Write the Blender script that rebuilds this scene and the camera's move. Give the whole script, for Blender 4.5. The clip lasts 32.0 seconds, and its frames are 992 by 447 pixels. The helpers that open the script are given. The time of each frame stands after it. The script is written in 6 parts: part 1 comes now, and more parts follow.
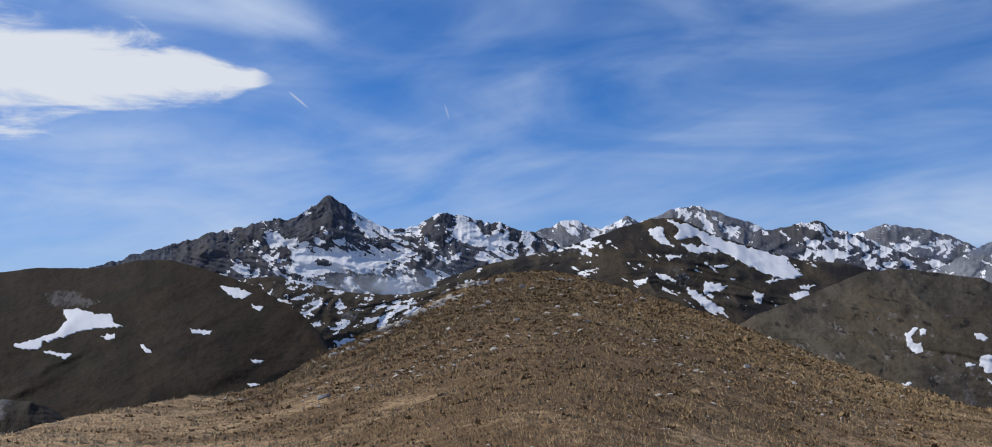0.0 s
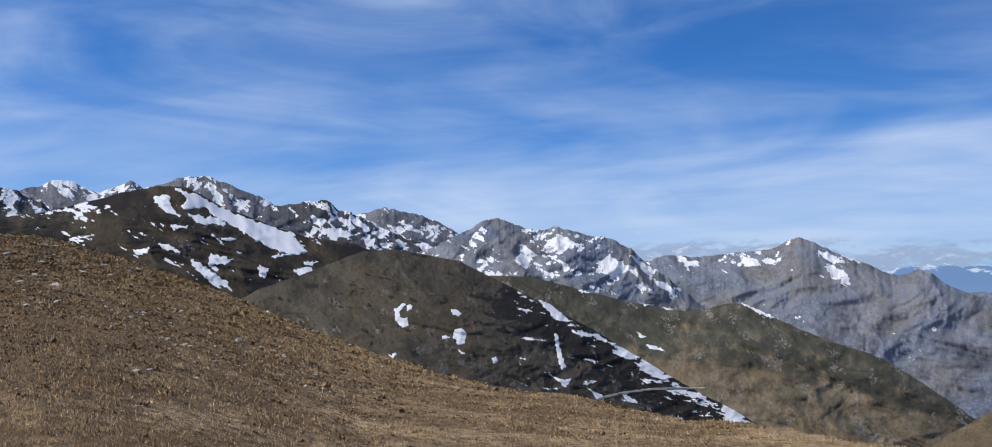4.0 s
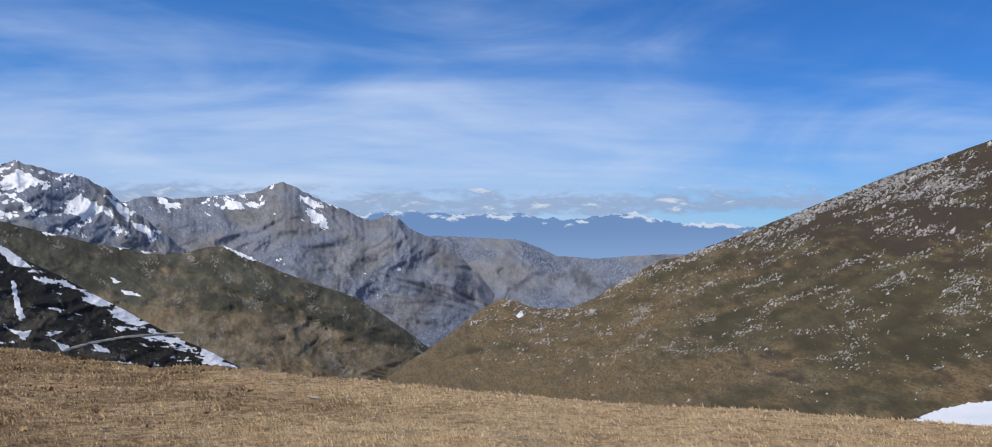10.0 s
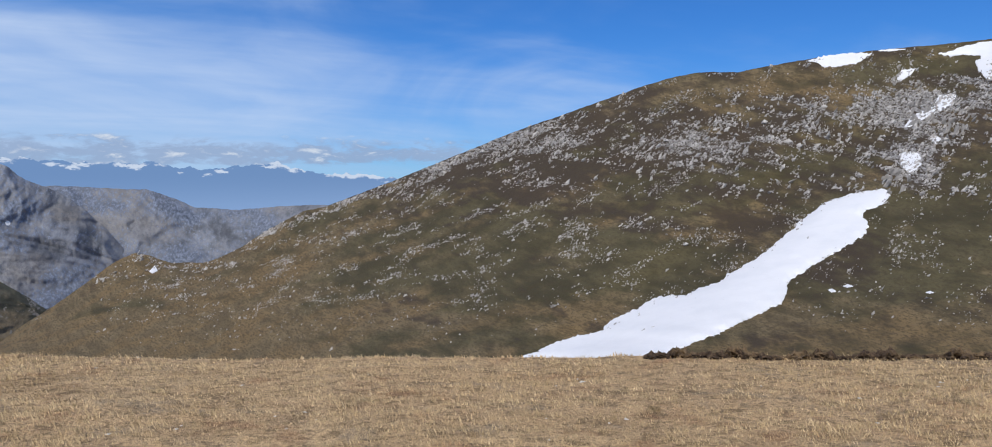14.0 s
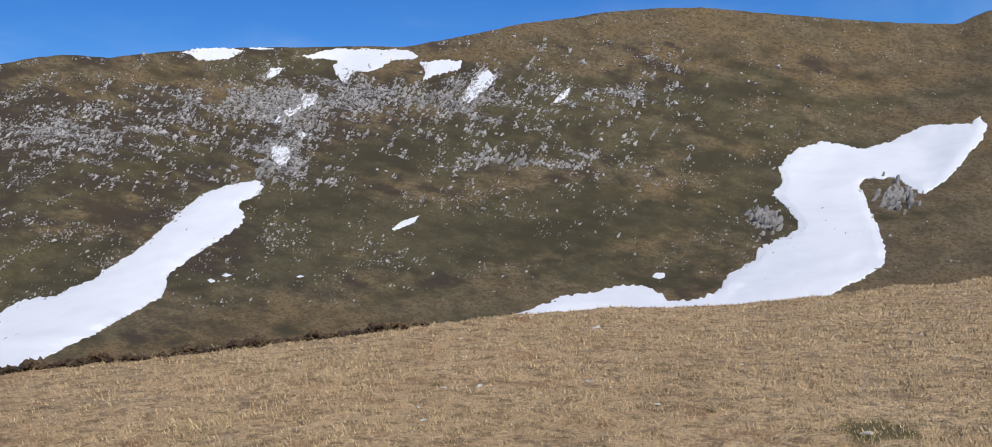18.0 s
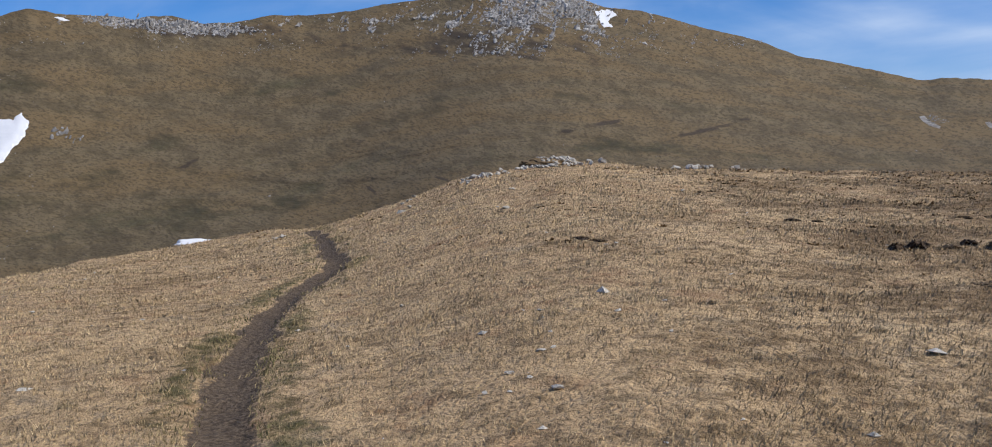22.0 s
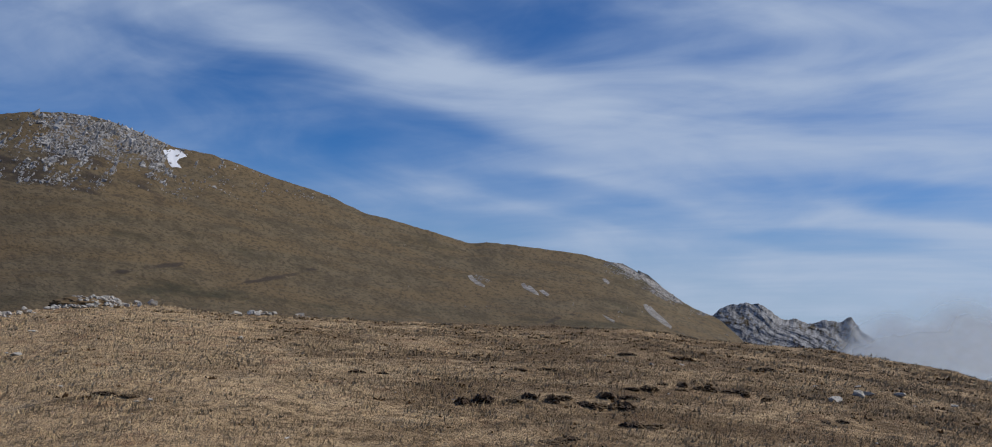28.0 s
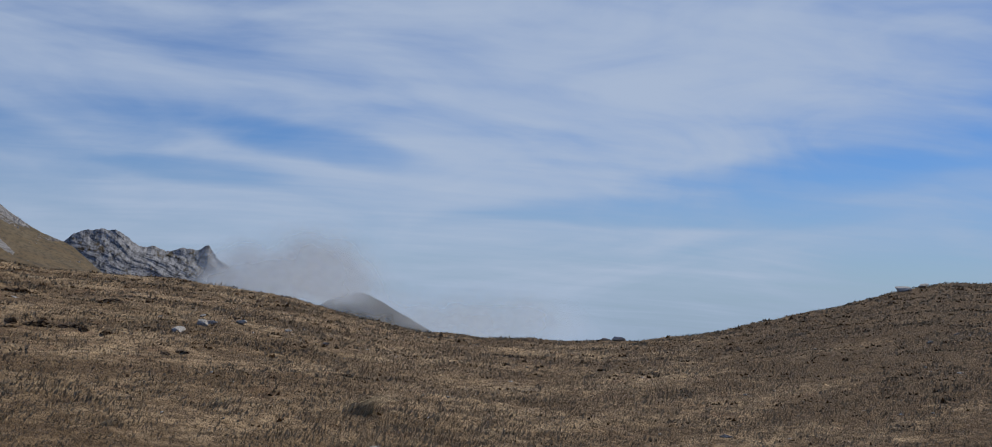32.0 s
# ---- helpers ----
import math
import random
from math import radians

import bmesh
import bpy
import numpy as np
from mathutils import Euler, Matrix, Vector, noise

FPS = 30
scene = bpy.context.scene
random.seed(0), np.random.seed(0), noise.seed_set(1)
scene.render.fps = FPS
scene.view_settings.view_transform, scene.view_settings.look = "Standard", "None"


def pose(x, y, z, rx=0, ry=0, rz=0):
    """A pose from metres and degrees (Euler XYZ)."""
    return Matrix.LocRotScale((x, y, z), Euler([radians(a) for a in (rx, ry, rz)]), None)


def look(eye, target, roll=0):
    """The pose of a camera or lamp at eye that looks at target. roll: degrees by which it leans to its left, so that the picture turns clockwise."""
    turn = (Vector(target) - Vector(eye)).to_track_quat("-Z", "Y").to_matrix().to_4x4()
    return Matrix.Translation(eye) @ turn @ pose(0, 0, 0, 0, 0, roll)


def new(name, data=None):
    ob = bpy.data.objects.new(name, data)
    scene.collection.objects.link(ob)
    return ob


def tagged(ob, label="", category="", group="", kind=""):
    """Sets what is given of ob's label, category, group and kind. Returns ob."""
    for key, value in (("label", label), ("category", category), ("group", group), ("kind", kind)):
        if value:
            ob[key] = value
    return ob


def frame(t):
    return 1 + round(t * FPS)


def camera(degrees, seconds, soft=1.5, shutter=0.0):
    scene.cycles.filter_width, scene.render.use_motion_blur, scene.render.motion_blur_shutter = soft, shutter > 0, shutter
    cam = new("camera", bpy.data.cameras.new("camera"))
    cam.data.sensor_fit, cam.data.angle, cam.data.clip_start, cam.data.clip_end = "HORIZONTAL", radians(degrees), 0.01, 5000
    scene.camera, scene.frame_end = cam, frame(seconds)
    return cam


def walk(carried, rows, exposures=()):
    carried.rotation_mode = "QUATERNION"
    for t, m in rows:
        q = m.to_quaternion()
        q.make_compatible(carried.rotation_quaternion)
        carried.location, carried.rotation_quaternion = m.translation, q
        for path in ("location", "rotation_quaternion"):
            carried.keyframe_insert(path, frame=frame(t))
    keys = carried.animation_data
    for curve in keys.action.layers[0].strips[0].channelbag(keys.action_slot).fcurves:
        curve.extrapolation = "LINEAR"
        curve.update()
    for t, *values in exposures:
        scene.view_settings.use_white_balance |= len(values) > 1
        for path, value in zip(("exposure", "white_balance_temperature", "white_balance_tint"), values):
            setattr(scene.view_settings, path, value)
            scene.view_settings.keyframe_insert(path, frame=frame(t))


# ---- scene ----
cam = camera(56.68, 32.0, soft=1.0)
PATH = [
    (0.0, pose(-0.000, 0.000, 1.600, 97.60, 0.90, 0.10)),
    (0.5, pose(0.015, -0.010, 1.603, 97.97, 0.83, -0.03)),
    (1.0, pose(0.032, -0.014, 1.604, 98.36, 0.89, -0.92)),
    (1.5, pose(0.058, -0.015, 1.603, 98.51, 1.43, -6.34)),
    (2.0, pose(0.087, -0.018, 1.600, 98.05, 1.02, -13.47)),
    (2.5, pose(0.109, -0.019, 1.599, 97.05, 0.60, -17.19)),
    (3.0, pose(0.136, -0.019, 1.599, 96.17, 0.85, -20.77)),
    (3.5, pose(0.170, -0.017, 1.601, 95.94, 0.73, -26.70)),
    (4.0, pose(0.192, -0.014, 1.600, 95.61, 0.47, -30.00)),
    (4.5, pose(0.213, -0.015, 1.596, 93.87, 0.98, -32.57)),
    (6.5, pose(0.295, -0.039, 1.600, 91.61, 0.93, -43.28)),
    (7.0, pose(0.315, -0.048, 1.601, 91.69, 0.89, -44.71)),
    (7.5, pose(0.334, -0.061, 1.601, 91.85, 0.74, -47.35)),
    (8.0, pose(0.353, -0.077, 1.600, 91.75, 0.85, -49.88)),
    (8.5, pose(0.373, -0.090, 1.600, 91.51, 0.94, -53.10)),
    (9.0, pose(0.395, -0.116, 1.601, 91.55, 0.89, -57.09)),
    (9.5, pose(0.408, -0.137, 1.601, 91.59, 0.90, -60.19)),
    (10.0, pose(0.418, -0.152, 1.600, 91.68, 0.93, -61.36)),
    (10.5, pose(0.433, -0.168, 1.598, 91.70, 0.81, -65.25)),
    (11.0, pose(0.447, -0.202, 1.600, 91.13, 0.77, -67.35)),
    (11.5, pose(0.465, -0.244, 1.600, 90.85, 0.76, -70.52)),
    (12.0, pose(0.480, -0.283, 1.600, 90.50, 0.72, -74.01)),
    (12.5, pose(0.494, -0.311, 1.600, 89.94, 0.60, -77.30)),
    (13.0, pose(0.512, -0.324, 1.615, 89.68, 0.71, -79.86)),
    (13.5, pose(0.520, -0.336, 1.616, 88.88, 0.85, -81.86)),
    (15.5, pose(0.529, -0.339, 1.688, 87.18, 0.82, -95.36)),
    (16.0, pose(0.546, -0.395, 1.647, 87.01, 0.28, -103.92)),
    (16.5, pose(0.577, -0.445, 1.665, 87.16, 1.30, -108.10)),
    (17.0, pose(0.605, -0.476, 1.645, 86.96, 1.44, -112.99)),
    (17.5, pose(0.669, -0.515, 1.635, 86.90, 1.24, -117.33)),
    (18.0, pose(0.677, -0.539, 1.640, 86.96, 1.08, -120.66)),
    (18.5, pose(0.695, -0.581, 1.641, 86.95, 1.44, -127.50)),
    (19.0, pose(0.709, -0.665, 1.635, 86.59, 1.48, -135.40)),
    (19.5, pose(0.710, -0.746, 1.628, 86.52, 1.30, -141.74)),
    (20.0, pose(0.681, -0.806, 1.642, 86.20, 1.45, -148.56)),
    (20.5, pose(0.609, -0.867, 1.645, 85.79, 1.01, -158.63)),
    (21.0, pose(0.649, -0.970, 1.612, 85.95, 0.27, -166.41)),
    (21.5, pose(0.689, -1.067, 1.585, 86.16, -0.10, -170.60)),
    (22.0, pose(0.726, -1.215, 1.598, 86.31, -0.24, -175.47)),
    (22.5, pose(0.701, -1.291, 1.602, 86.63, -0.27, -178.99)),
    (23.0, pose(0.675, -1.331, 1.610, 87.25, 0.16, -179.61)),
    (23.5, pose(0.658, -1.351, 1.614, 87.94, 0.79, -179.82)),
    (24.0, pose(0.672, -1.389, 1.608, 88.48, 1.16, -179.87)),
    (24.5, pose(0.701, -1.495, 1.604, 89.08, 1.26, -179.99)),
    (26.5, pose(0.718, -2.046, 1.566, 95.48, -0.62, -179.25)),
    (27.0, pose(0.664, -2.284, 1.553, 95.85, -2.53, -186.02)),
    (27.5, pose(0.517, -2.505, 1.546, 96.76, -3.48, -196.03)),
    (28.0, pose(0.449, -2.597, 1.540, 96.11, -2.10, -201.97)),
    (28.5, pose(0.414, -2.705, 1.545, 94.61, 0.65, -206.03)),
    (29.0, pose(0.345, -2.767, 1.539, 94.49, 1.55, -212.29)),
    (29.5, pose(0.320, -2.830, 1.534, 94.40, 1.73, -220.22)),
    (30.0, pose(0.292, -2.841, 1.538, 94.49, 1.51, -225.69)),
    (30.5, pose(0.270, -2.821, 1.565, 94.65, 0.99, -230.84)),
    (31.0, pose(0.264, -2.762, 1.582, 94.84, 0.47, -233.04)),
    (31.5, pose(0.245, -2.679, 1.597, 94.56, -1.12, -238.52)),
    (32.0, pose(0.248, -2.608, 1.600, 93.22, -2.51, -240.35)),
]
walk(cam, PATH, exposures=[(0.0, -0.16), (2.0, -0.05), (3.0, 0.02), (7.0, 0.0), (18.0, 0.0), (20.5, 0.20), (22.5, 0.0), (24.5, -0.05), (27.0, -0.3), (29.0, -0.55), (30.5, -0.45), (32.0, -0.52)])

# ---- world and sun ----
SUN_AZ, SUN_EL = -78.0, 45.0
EYE = 1.6


def direction(az, el):
    a, e = radians(az), radians(el)
    return Vector((math.sin(a) * math.cos(e), math.cos(a) * math.cos(e), math.sin(e)))


class Nodes:
    """Short calls for building node trees."""

    def __init__(self, tree):
        self.tree = tree
        tree.nodes.clear()

    def add(self, kind, **props):
        n = self.tree.nodes.new(kind)
        for k, v in props.items():
            setattr(n, k, v)
        return n

    def link(self, a, b):
        self.tree.links.new(a, b)

    def put(self, socket, value):
        if isinstance(value, bpy.types.NodeSocket):
            self.link(value, socket)
        else:
            socket.default_value = value

    def math(self, op, a, b=0.0, c=0.0, clamp=False):
        n = self.add("ShaderNodeMath", operation=op, use_clamp=clamp)
        for s, v in zip(n.inputs, (a, b, c)):
            self.put(s, v)
        return n.outputs[0]

    def vec(self, op, a, b=(0, 0, 0)):
        n = self.add("ShaderNodeVectorMath", operation=op)
        self.put(n.inputs[0], a)
        self.put(n.inputs[1], b)
        return n.outputs[1] if op in ("DOT_PRODUCT", "LENGTH") else n.outputs[0]

    def step(self, value, lo, hi, a=0.0, b=1.0):
        n = self.add("ShaderNodeMapRange", interpolation_type="SMOOTHSTEP")
        self.put(n.inputs[0], value)
        n.inputs[1].default_value, n.inputs[2].default_value = lo, hi
        n.inputs[3].default_value, n.inputs[4].default_value = a, b
        return n.outputs[0]

    def noise(self, vector, scale, detail=5.0, rough=0.55, distortion=0.0):
        n = self.add("ShaderNodeTexNoise")
        self.put(n.inputs["Vector"], vector)
        n.inputs["Scale"].default_value, n.inputs["Detail"].default_value = scale, detail
        n.inputs["Roughness"].default_value, n.inputs["Distortion"].default_value = rough, distortion
        return n.outputs[0]

    def mix(self, fac, a, b):
        n = self.add("ShaderNodeMix", data_type="RGBA")
        self.put(n.inputs[0], fac)
        self.put(n.inputs[6], a if isinstance(a, bpy.types.NodeSocket) else (*a, 1))
        self.put(n.inputs[7], b if isinstance(b, bpy.types.NodeSocket) else (*b, 1))
        return n.outputs[2]

    def scaled(self, vector, xyz, turn=0.0):
        for k in (0, 1):
            n = self.add("ShaderNodeMapping")
            self.put(n.inputs[0], vector)
            n.inputs[2 + k].default_value = ((0, 0, radians(turn)), xyz)[k]
            vector = n.outputs[0]
        return vector

    def split(self, vector):
        n = self.add("ShaderNodeSeparateXYZ")
        self.put(n.inputs[0], vector)
        return n.outputs[0], n.outputs[1], n.outputs[2]

    def join(self, x, y, z):
        n = self.add("ShaderNodeCombineXYZ")
        for s, v in zip(n.inputs, (x, y, z)):
            self.put(s, v)
        return n.outputs[0]


world = bpy.data.worlds.new("mountain_sky")
scene.world = world
world.use_nodes = True
W = Nodes(world.node_tree)
sky = W.add("ShaderNodeTexSky", sky_type="NISHITA", sun_disc=False, sun_elevation=radians(SUN_EL), sun_rotation=radians(SUN_AZ))
sky.altitude, sky.air_density, sky.dust_density, sky.ozone_density = 2200, 1.1, 0.4, 2.5
way = W.vec("NORMALIZE", W.add("ShaderNodeTexCoord").outputs["Generated"])
dx, dy, dz = W.split(way)
az_deg = W.math("MULTIPLY", W.math("ARCTAN2", dx, dy), 57.29578)
el_deg = W.math("MULTIPLY", W.math("ARCSINE", dz), 57.29578)
up = W.math("ADD", W.math("MAXIMUM", dz, -0.05), 0.13)
plane = W.join(W.math("DIVIDE", dx, up), W.math("DIVIDE", dy, up), 0.0)
az_full = W.math("ADD", az_deg, W.math("MULTIPLY", W.math("LESS_THAN", az_deg, -75.0), 360.0))
north = W.step(W.vec("DOT_PRODUCT", way, tuple(direction(5, 22))), 0.60, 0.97)
south = W.step(W.vec("DOT_PRODUCT", way, tuple(direction(108, 16))), 0.55, 0.97)
# where the high cloud is thick and where it parts: azimuth, elevation, half width, half height, slant, amount
VEIL = [(-19, 20.5, 9, 1.8, -0.12, 0.45), (10, 9.5, 44, 5.0, 0.0, 0.28), (20, 18.0, 20, 7.0, 0.0, 0.06), (54, 6.0, 34, 4.6, 0.0, 0.33), (38, 13.0, 20, 6.0, 0.06, -0.26),
        (100, 17, 36, 10, 0.0, -0.34), (138, 14, 32, 9, 0.0, -0.26), (120, 10.2, 13, 1.5, 0.0, 0.22), (154, 10.5, 15, 3.0, 0.0, 0.20),
        (160, 17.0, 16, 5.0, 0.0, 0.38), (183, 18.0, 26, 2.6, -0.14, 0.34), (202, 13.5, 22, 2.4, -0.18, 0.40), (205, 8.0, 12, 2.6, -0.05, 0.36), (238, 14.5, 30, 10.0, 0.0, 0.50),
        (252, 9.0, 20, 7.0, 0.0, 0.16), (232, 1.5, 36, 7.0, 0.0, 0.42), (266, 15.0, 24, 11.0, 0.0, 0.34), (197, 10.0, 9, 3.0, -0.10, -0.18), (208, 7.4, 8, 1.3, -0.15, -0.38), (220, 16.6, 7, 1.6, -0.05, -0.20),
        (198, 17.6, 12, 2.6, 0.0, -0.16), (229, 7.4, 8, 1.2, -0.14, -0.45), (258, 6.6, 9, 1.2, 0.05, -0.40), (222, 5.4, 5.5, 1.0, -0.10, -0.40), (250, 4.2, 13, 1.3, 0.05, -0.40)]
bend = W.noise(W.scaled(plane, (0.5, 0.5, 1.0)), 1.0, 3.0, 0.5)
bent = W.math("ADD", el_deg, W.math("MULTIPLY", W.math("SUBTRACT", bend, 0.5), 5.0))
cover = 0.20
for a0, e0, wa, we, slant, much in VEIL:
    px = W.math("MULTIPLY", W.math("SUBTRACT", az_full, float(a0)), 1.0 / wa)
    py = W.math("MULTIPLY", W.math("SUBTRACT", W.math("SUBTRACT", bent, float(e0)), W.math("MULTIPLY", px, slant * wa)), 1.0 / we)
    far = W.math("MULTIPLY_ADD", px, px, W.math("MULTIPLY", py, py))
    cover = W.math("ADD", cover, W.step(far, 0.0, 1.5, much, 0.0))
streak = W.noise(W.scaled(plane, (0.34, 0.80, 1.0), 55), 1.0, 7.0, 0.52, 0.9)
fibre = W.noise(W.scaled(plane, (1.0, 2.6, 1.0), 48), 1.0, 5.0, 0.55, 1.2)
mass = W.noise(W.scaled(plane, (0.22, 0.42, 1.0), 60), 1.0, 4.0, 0.5, 0.8)
curl = W.noise(W.scaled(W.join(W.math("MULTIPLY", az_full, 0.06), W.math("MULTIPLY", el_deg, 0.20), 0.0), (1.0, 1.0, 1.0), 14), 1.0, 6.0, 0.52, 1.3)
grain = W.math("ADD", W.math("ADD", W.math("MULTIPLY", streak, 0.30), W.math("MULTIPLY", fibre, 0.13)), W.math("ADD", W.math("MULTIPLY", mass, 0.26), W.math("MULTIPLY", curl, 0.36)))
veil = W.step(W.math("ADD", cover, W.math("MULTIPLY", W.math("SUBTRACT", grain, 0.5), 3.0)), -0.15, 1.20, 0.0, 0.92)
# pale band low over the horizon
low = W.math("MULTIPLY", W.step(el_deg, -1.0, 11.0, 0.72, 0.0), W.step(W.vec("DOT_PRODUCT", way, tuple(direction(122, 5))), 0.35, 0.92, 1.0, 0.18))
# the smooth white wedge of cloud over the dark hill, its tip to the north
wob = W.math("SUBTRACT", W.noise(W.scaled(W.join(az_deg, el_deg, 0.0), (0.16, 0.7, 1.0)), 1.0, 7.0, 0.62, 0.6), 0.5)
back = W.math("MAXIMUM", W.math("MULTIPLY", W.math("ADD", az_deg, 13.6), -1.0 / 13.0), 0.0)
half = W.math("MULTIPLY", W.math("POWER", W.math("MINIMUM", back, 1.3), 0.7), 2.9)
mid_el = W.math("SUBTRACT", 16.25, W.math("MULTIPLY", back, 0.35))
lens = W.math("SUBTRACT", 1.0, W.math("DIVIDE", W.math("ABSOLUTE", W.math("SUBTRACT", el_deg, mid_el)), W.math("MAXIMUM", half, 0.05)))
lens = W.step(W.math("ADD", lens, W.math("MULTIPLY", wob, 2.3)), -0.20, 0.50, 0.0, 0.95)
lens = W.math("MULTIPLY", lens, W.math("MULTIPLY", W.step(back, 0.0, 0.12), W.step(az_deg, -62.0, -38.0)))
# heaped clouds far off above the plain
puff = W.noise(W.scaled(W.join(az_deg, el_deg, 0.0), (0.42, 1.25, 1.0)), 1.0, 7.0, 0.62, 0.3)
tops = W.step(az_deg, 30.0, 82.0, 5.2, 4.0)
band = W.math("MULTIPLY", W.step(el_deg, 1.6, 2.3), W.step(W.math("SUBTRACT", el_deg, tops), -1.6, 0.5, 1.0, 0.0))
side = W.math("MULTIPLY", W.step(az_deg, 10.0, 24.0), W.step(az_deg, 78.0, 92.0, 1.0, 0.0))
heap = W.math("MULTIPLY", W.step(W.math("MULTIPLY", puff, W.math("ADD", 0.40, W.math("MULTIPLY", band, 0.70))), 0.37, 0.56), side)
deep = W.add("ShaderNodeMix", data_type="RGBA", blend_type="MULTIPLY")
deep.inputs[0].default_value = 1.0
W.link(sky.outputs[0], deep.inputs[6])
W.put(deep.inputs[7], W.mix(south, W.mix(north, (0.34, 0.78, 1.32), (0.33, 0.86, 1.50)), (0.24, 0.62, 1.16)))
col = W.mix(low, deep.outputs[2], (5.8, 6.9, 8.6))
col = W.mix(veil, col, W.mix(veil, (4.6, 6.3, 9.6), (7.1, 8.5, 10.9)))
col = W.mix(lens, col, (9.6, 10.1, 10.9))
col = W.mix(W.math("MULTIPLY", heap, 0.8), col, W.mix(W.step(puff, 0.56, 0.70), (3.5, 4.7, 7.0), (8.2, 8.7, 9.5)))
for (a0, e0), (a1, e1), strong in (((-12.84, 15.52), (-11.67, 14.62), 0.55), ((-3.13, 14.96), (-2.86, 14.1), 0.28)):
    # a short contrail: near the line between two points of the sky
    la, le = a1 - a0, e1 - e0
    ln = math.hypot(la, le)
    along = W.math("ADD", W.math("MULTIPLY", W.math("SUBTRACT", az_deg, a0), la / ln), W.math("MULTIPLY", W.math("SUBTRACT", el_deg, e0), le / ln))
    off = W.math("ABSOLUTE", W.math("ADD", W.math("MULTIPLY", W.math("SUBTRACT", az_deg, a0), -le / ln), W.math("MULTIPLY", W.math("SUBTRACT", el_deg, e0), la / ln)))
    trail = W.math("MULTIPLY", W.step(off, 0.02, 0.09, 1.0, 0.0), W.math("MULTIPLY", W.step(along, -0.2, 0.3), W.step(along, ln * 0.6, ln * 1.1, 1.0, 0.0)))
    col = W.mix(W.math("MULTIPLY", trail, strong), col, (7.5, 8.2, 9.4))
bg = W.add("ShaderNodeBackground")
W.put(bg.inputs[0], col)
bg.inputs[1].default_value = 0.085
W.link(bg.outputs[0], W.add("ShaderNodeOutputWorld").inputs[0])

sun = new("sun", bpy.data.lights.new("sun", "SUN"))
sun.data.energy, sun.data.angle, sun.data.color = 3.6, radians(0.6), (1.0, 0.95, 0.87)
sun.matrix_world = look(direction(SUN_AZ, SUN_EL) * 900, (0, 0, 0))


# ---- materials ----
def material(name, rough=0.9):
    m = bpy.data.materials.new(name)
    m.use_nodes = True
    n = Nodes(m.node_tree)
    b = n.add("ShaderNodeBsdfPrincipled")
    b.inputs["Roughness"].default_value = rough
    b.inputs["Specular IOR Level"].default_value = 0.15
    n.link(b.outputs[0], n.add("ShaderNodeOutputMaterial").inputs[0])
    return m, n, b


def relief(n, b, height, strength, distance):
    bump = n.add("ShaderNodeBump")
    bump.inputs["Strength"].default_value, bump.inputs["Distance"].default_value = strength, distance
    n.link(height, bump.inputs["Height"])
    n.link(bump.outputs[0], b.inputs["Normal"])


SNOW = (0.79, 0.79, 0.80)


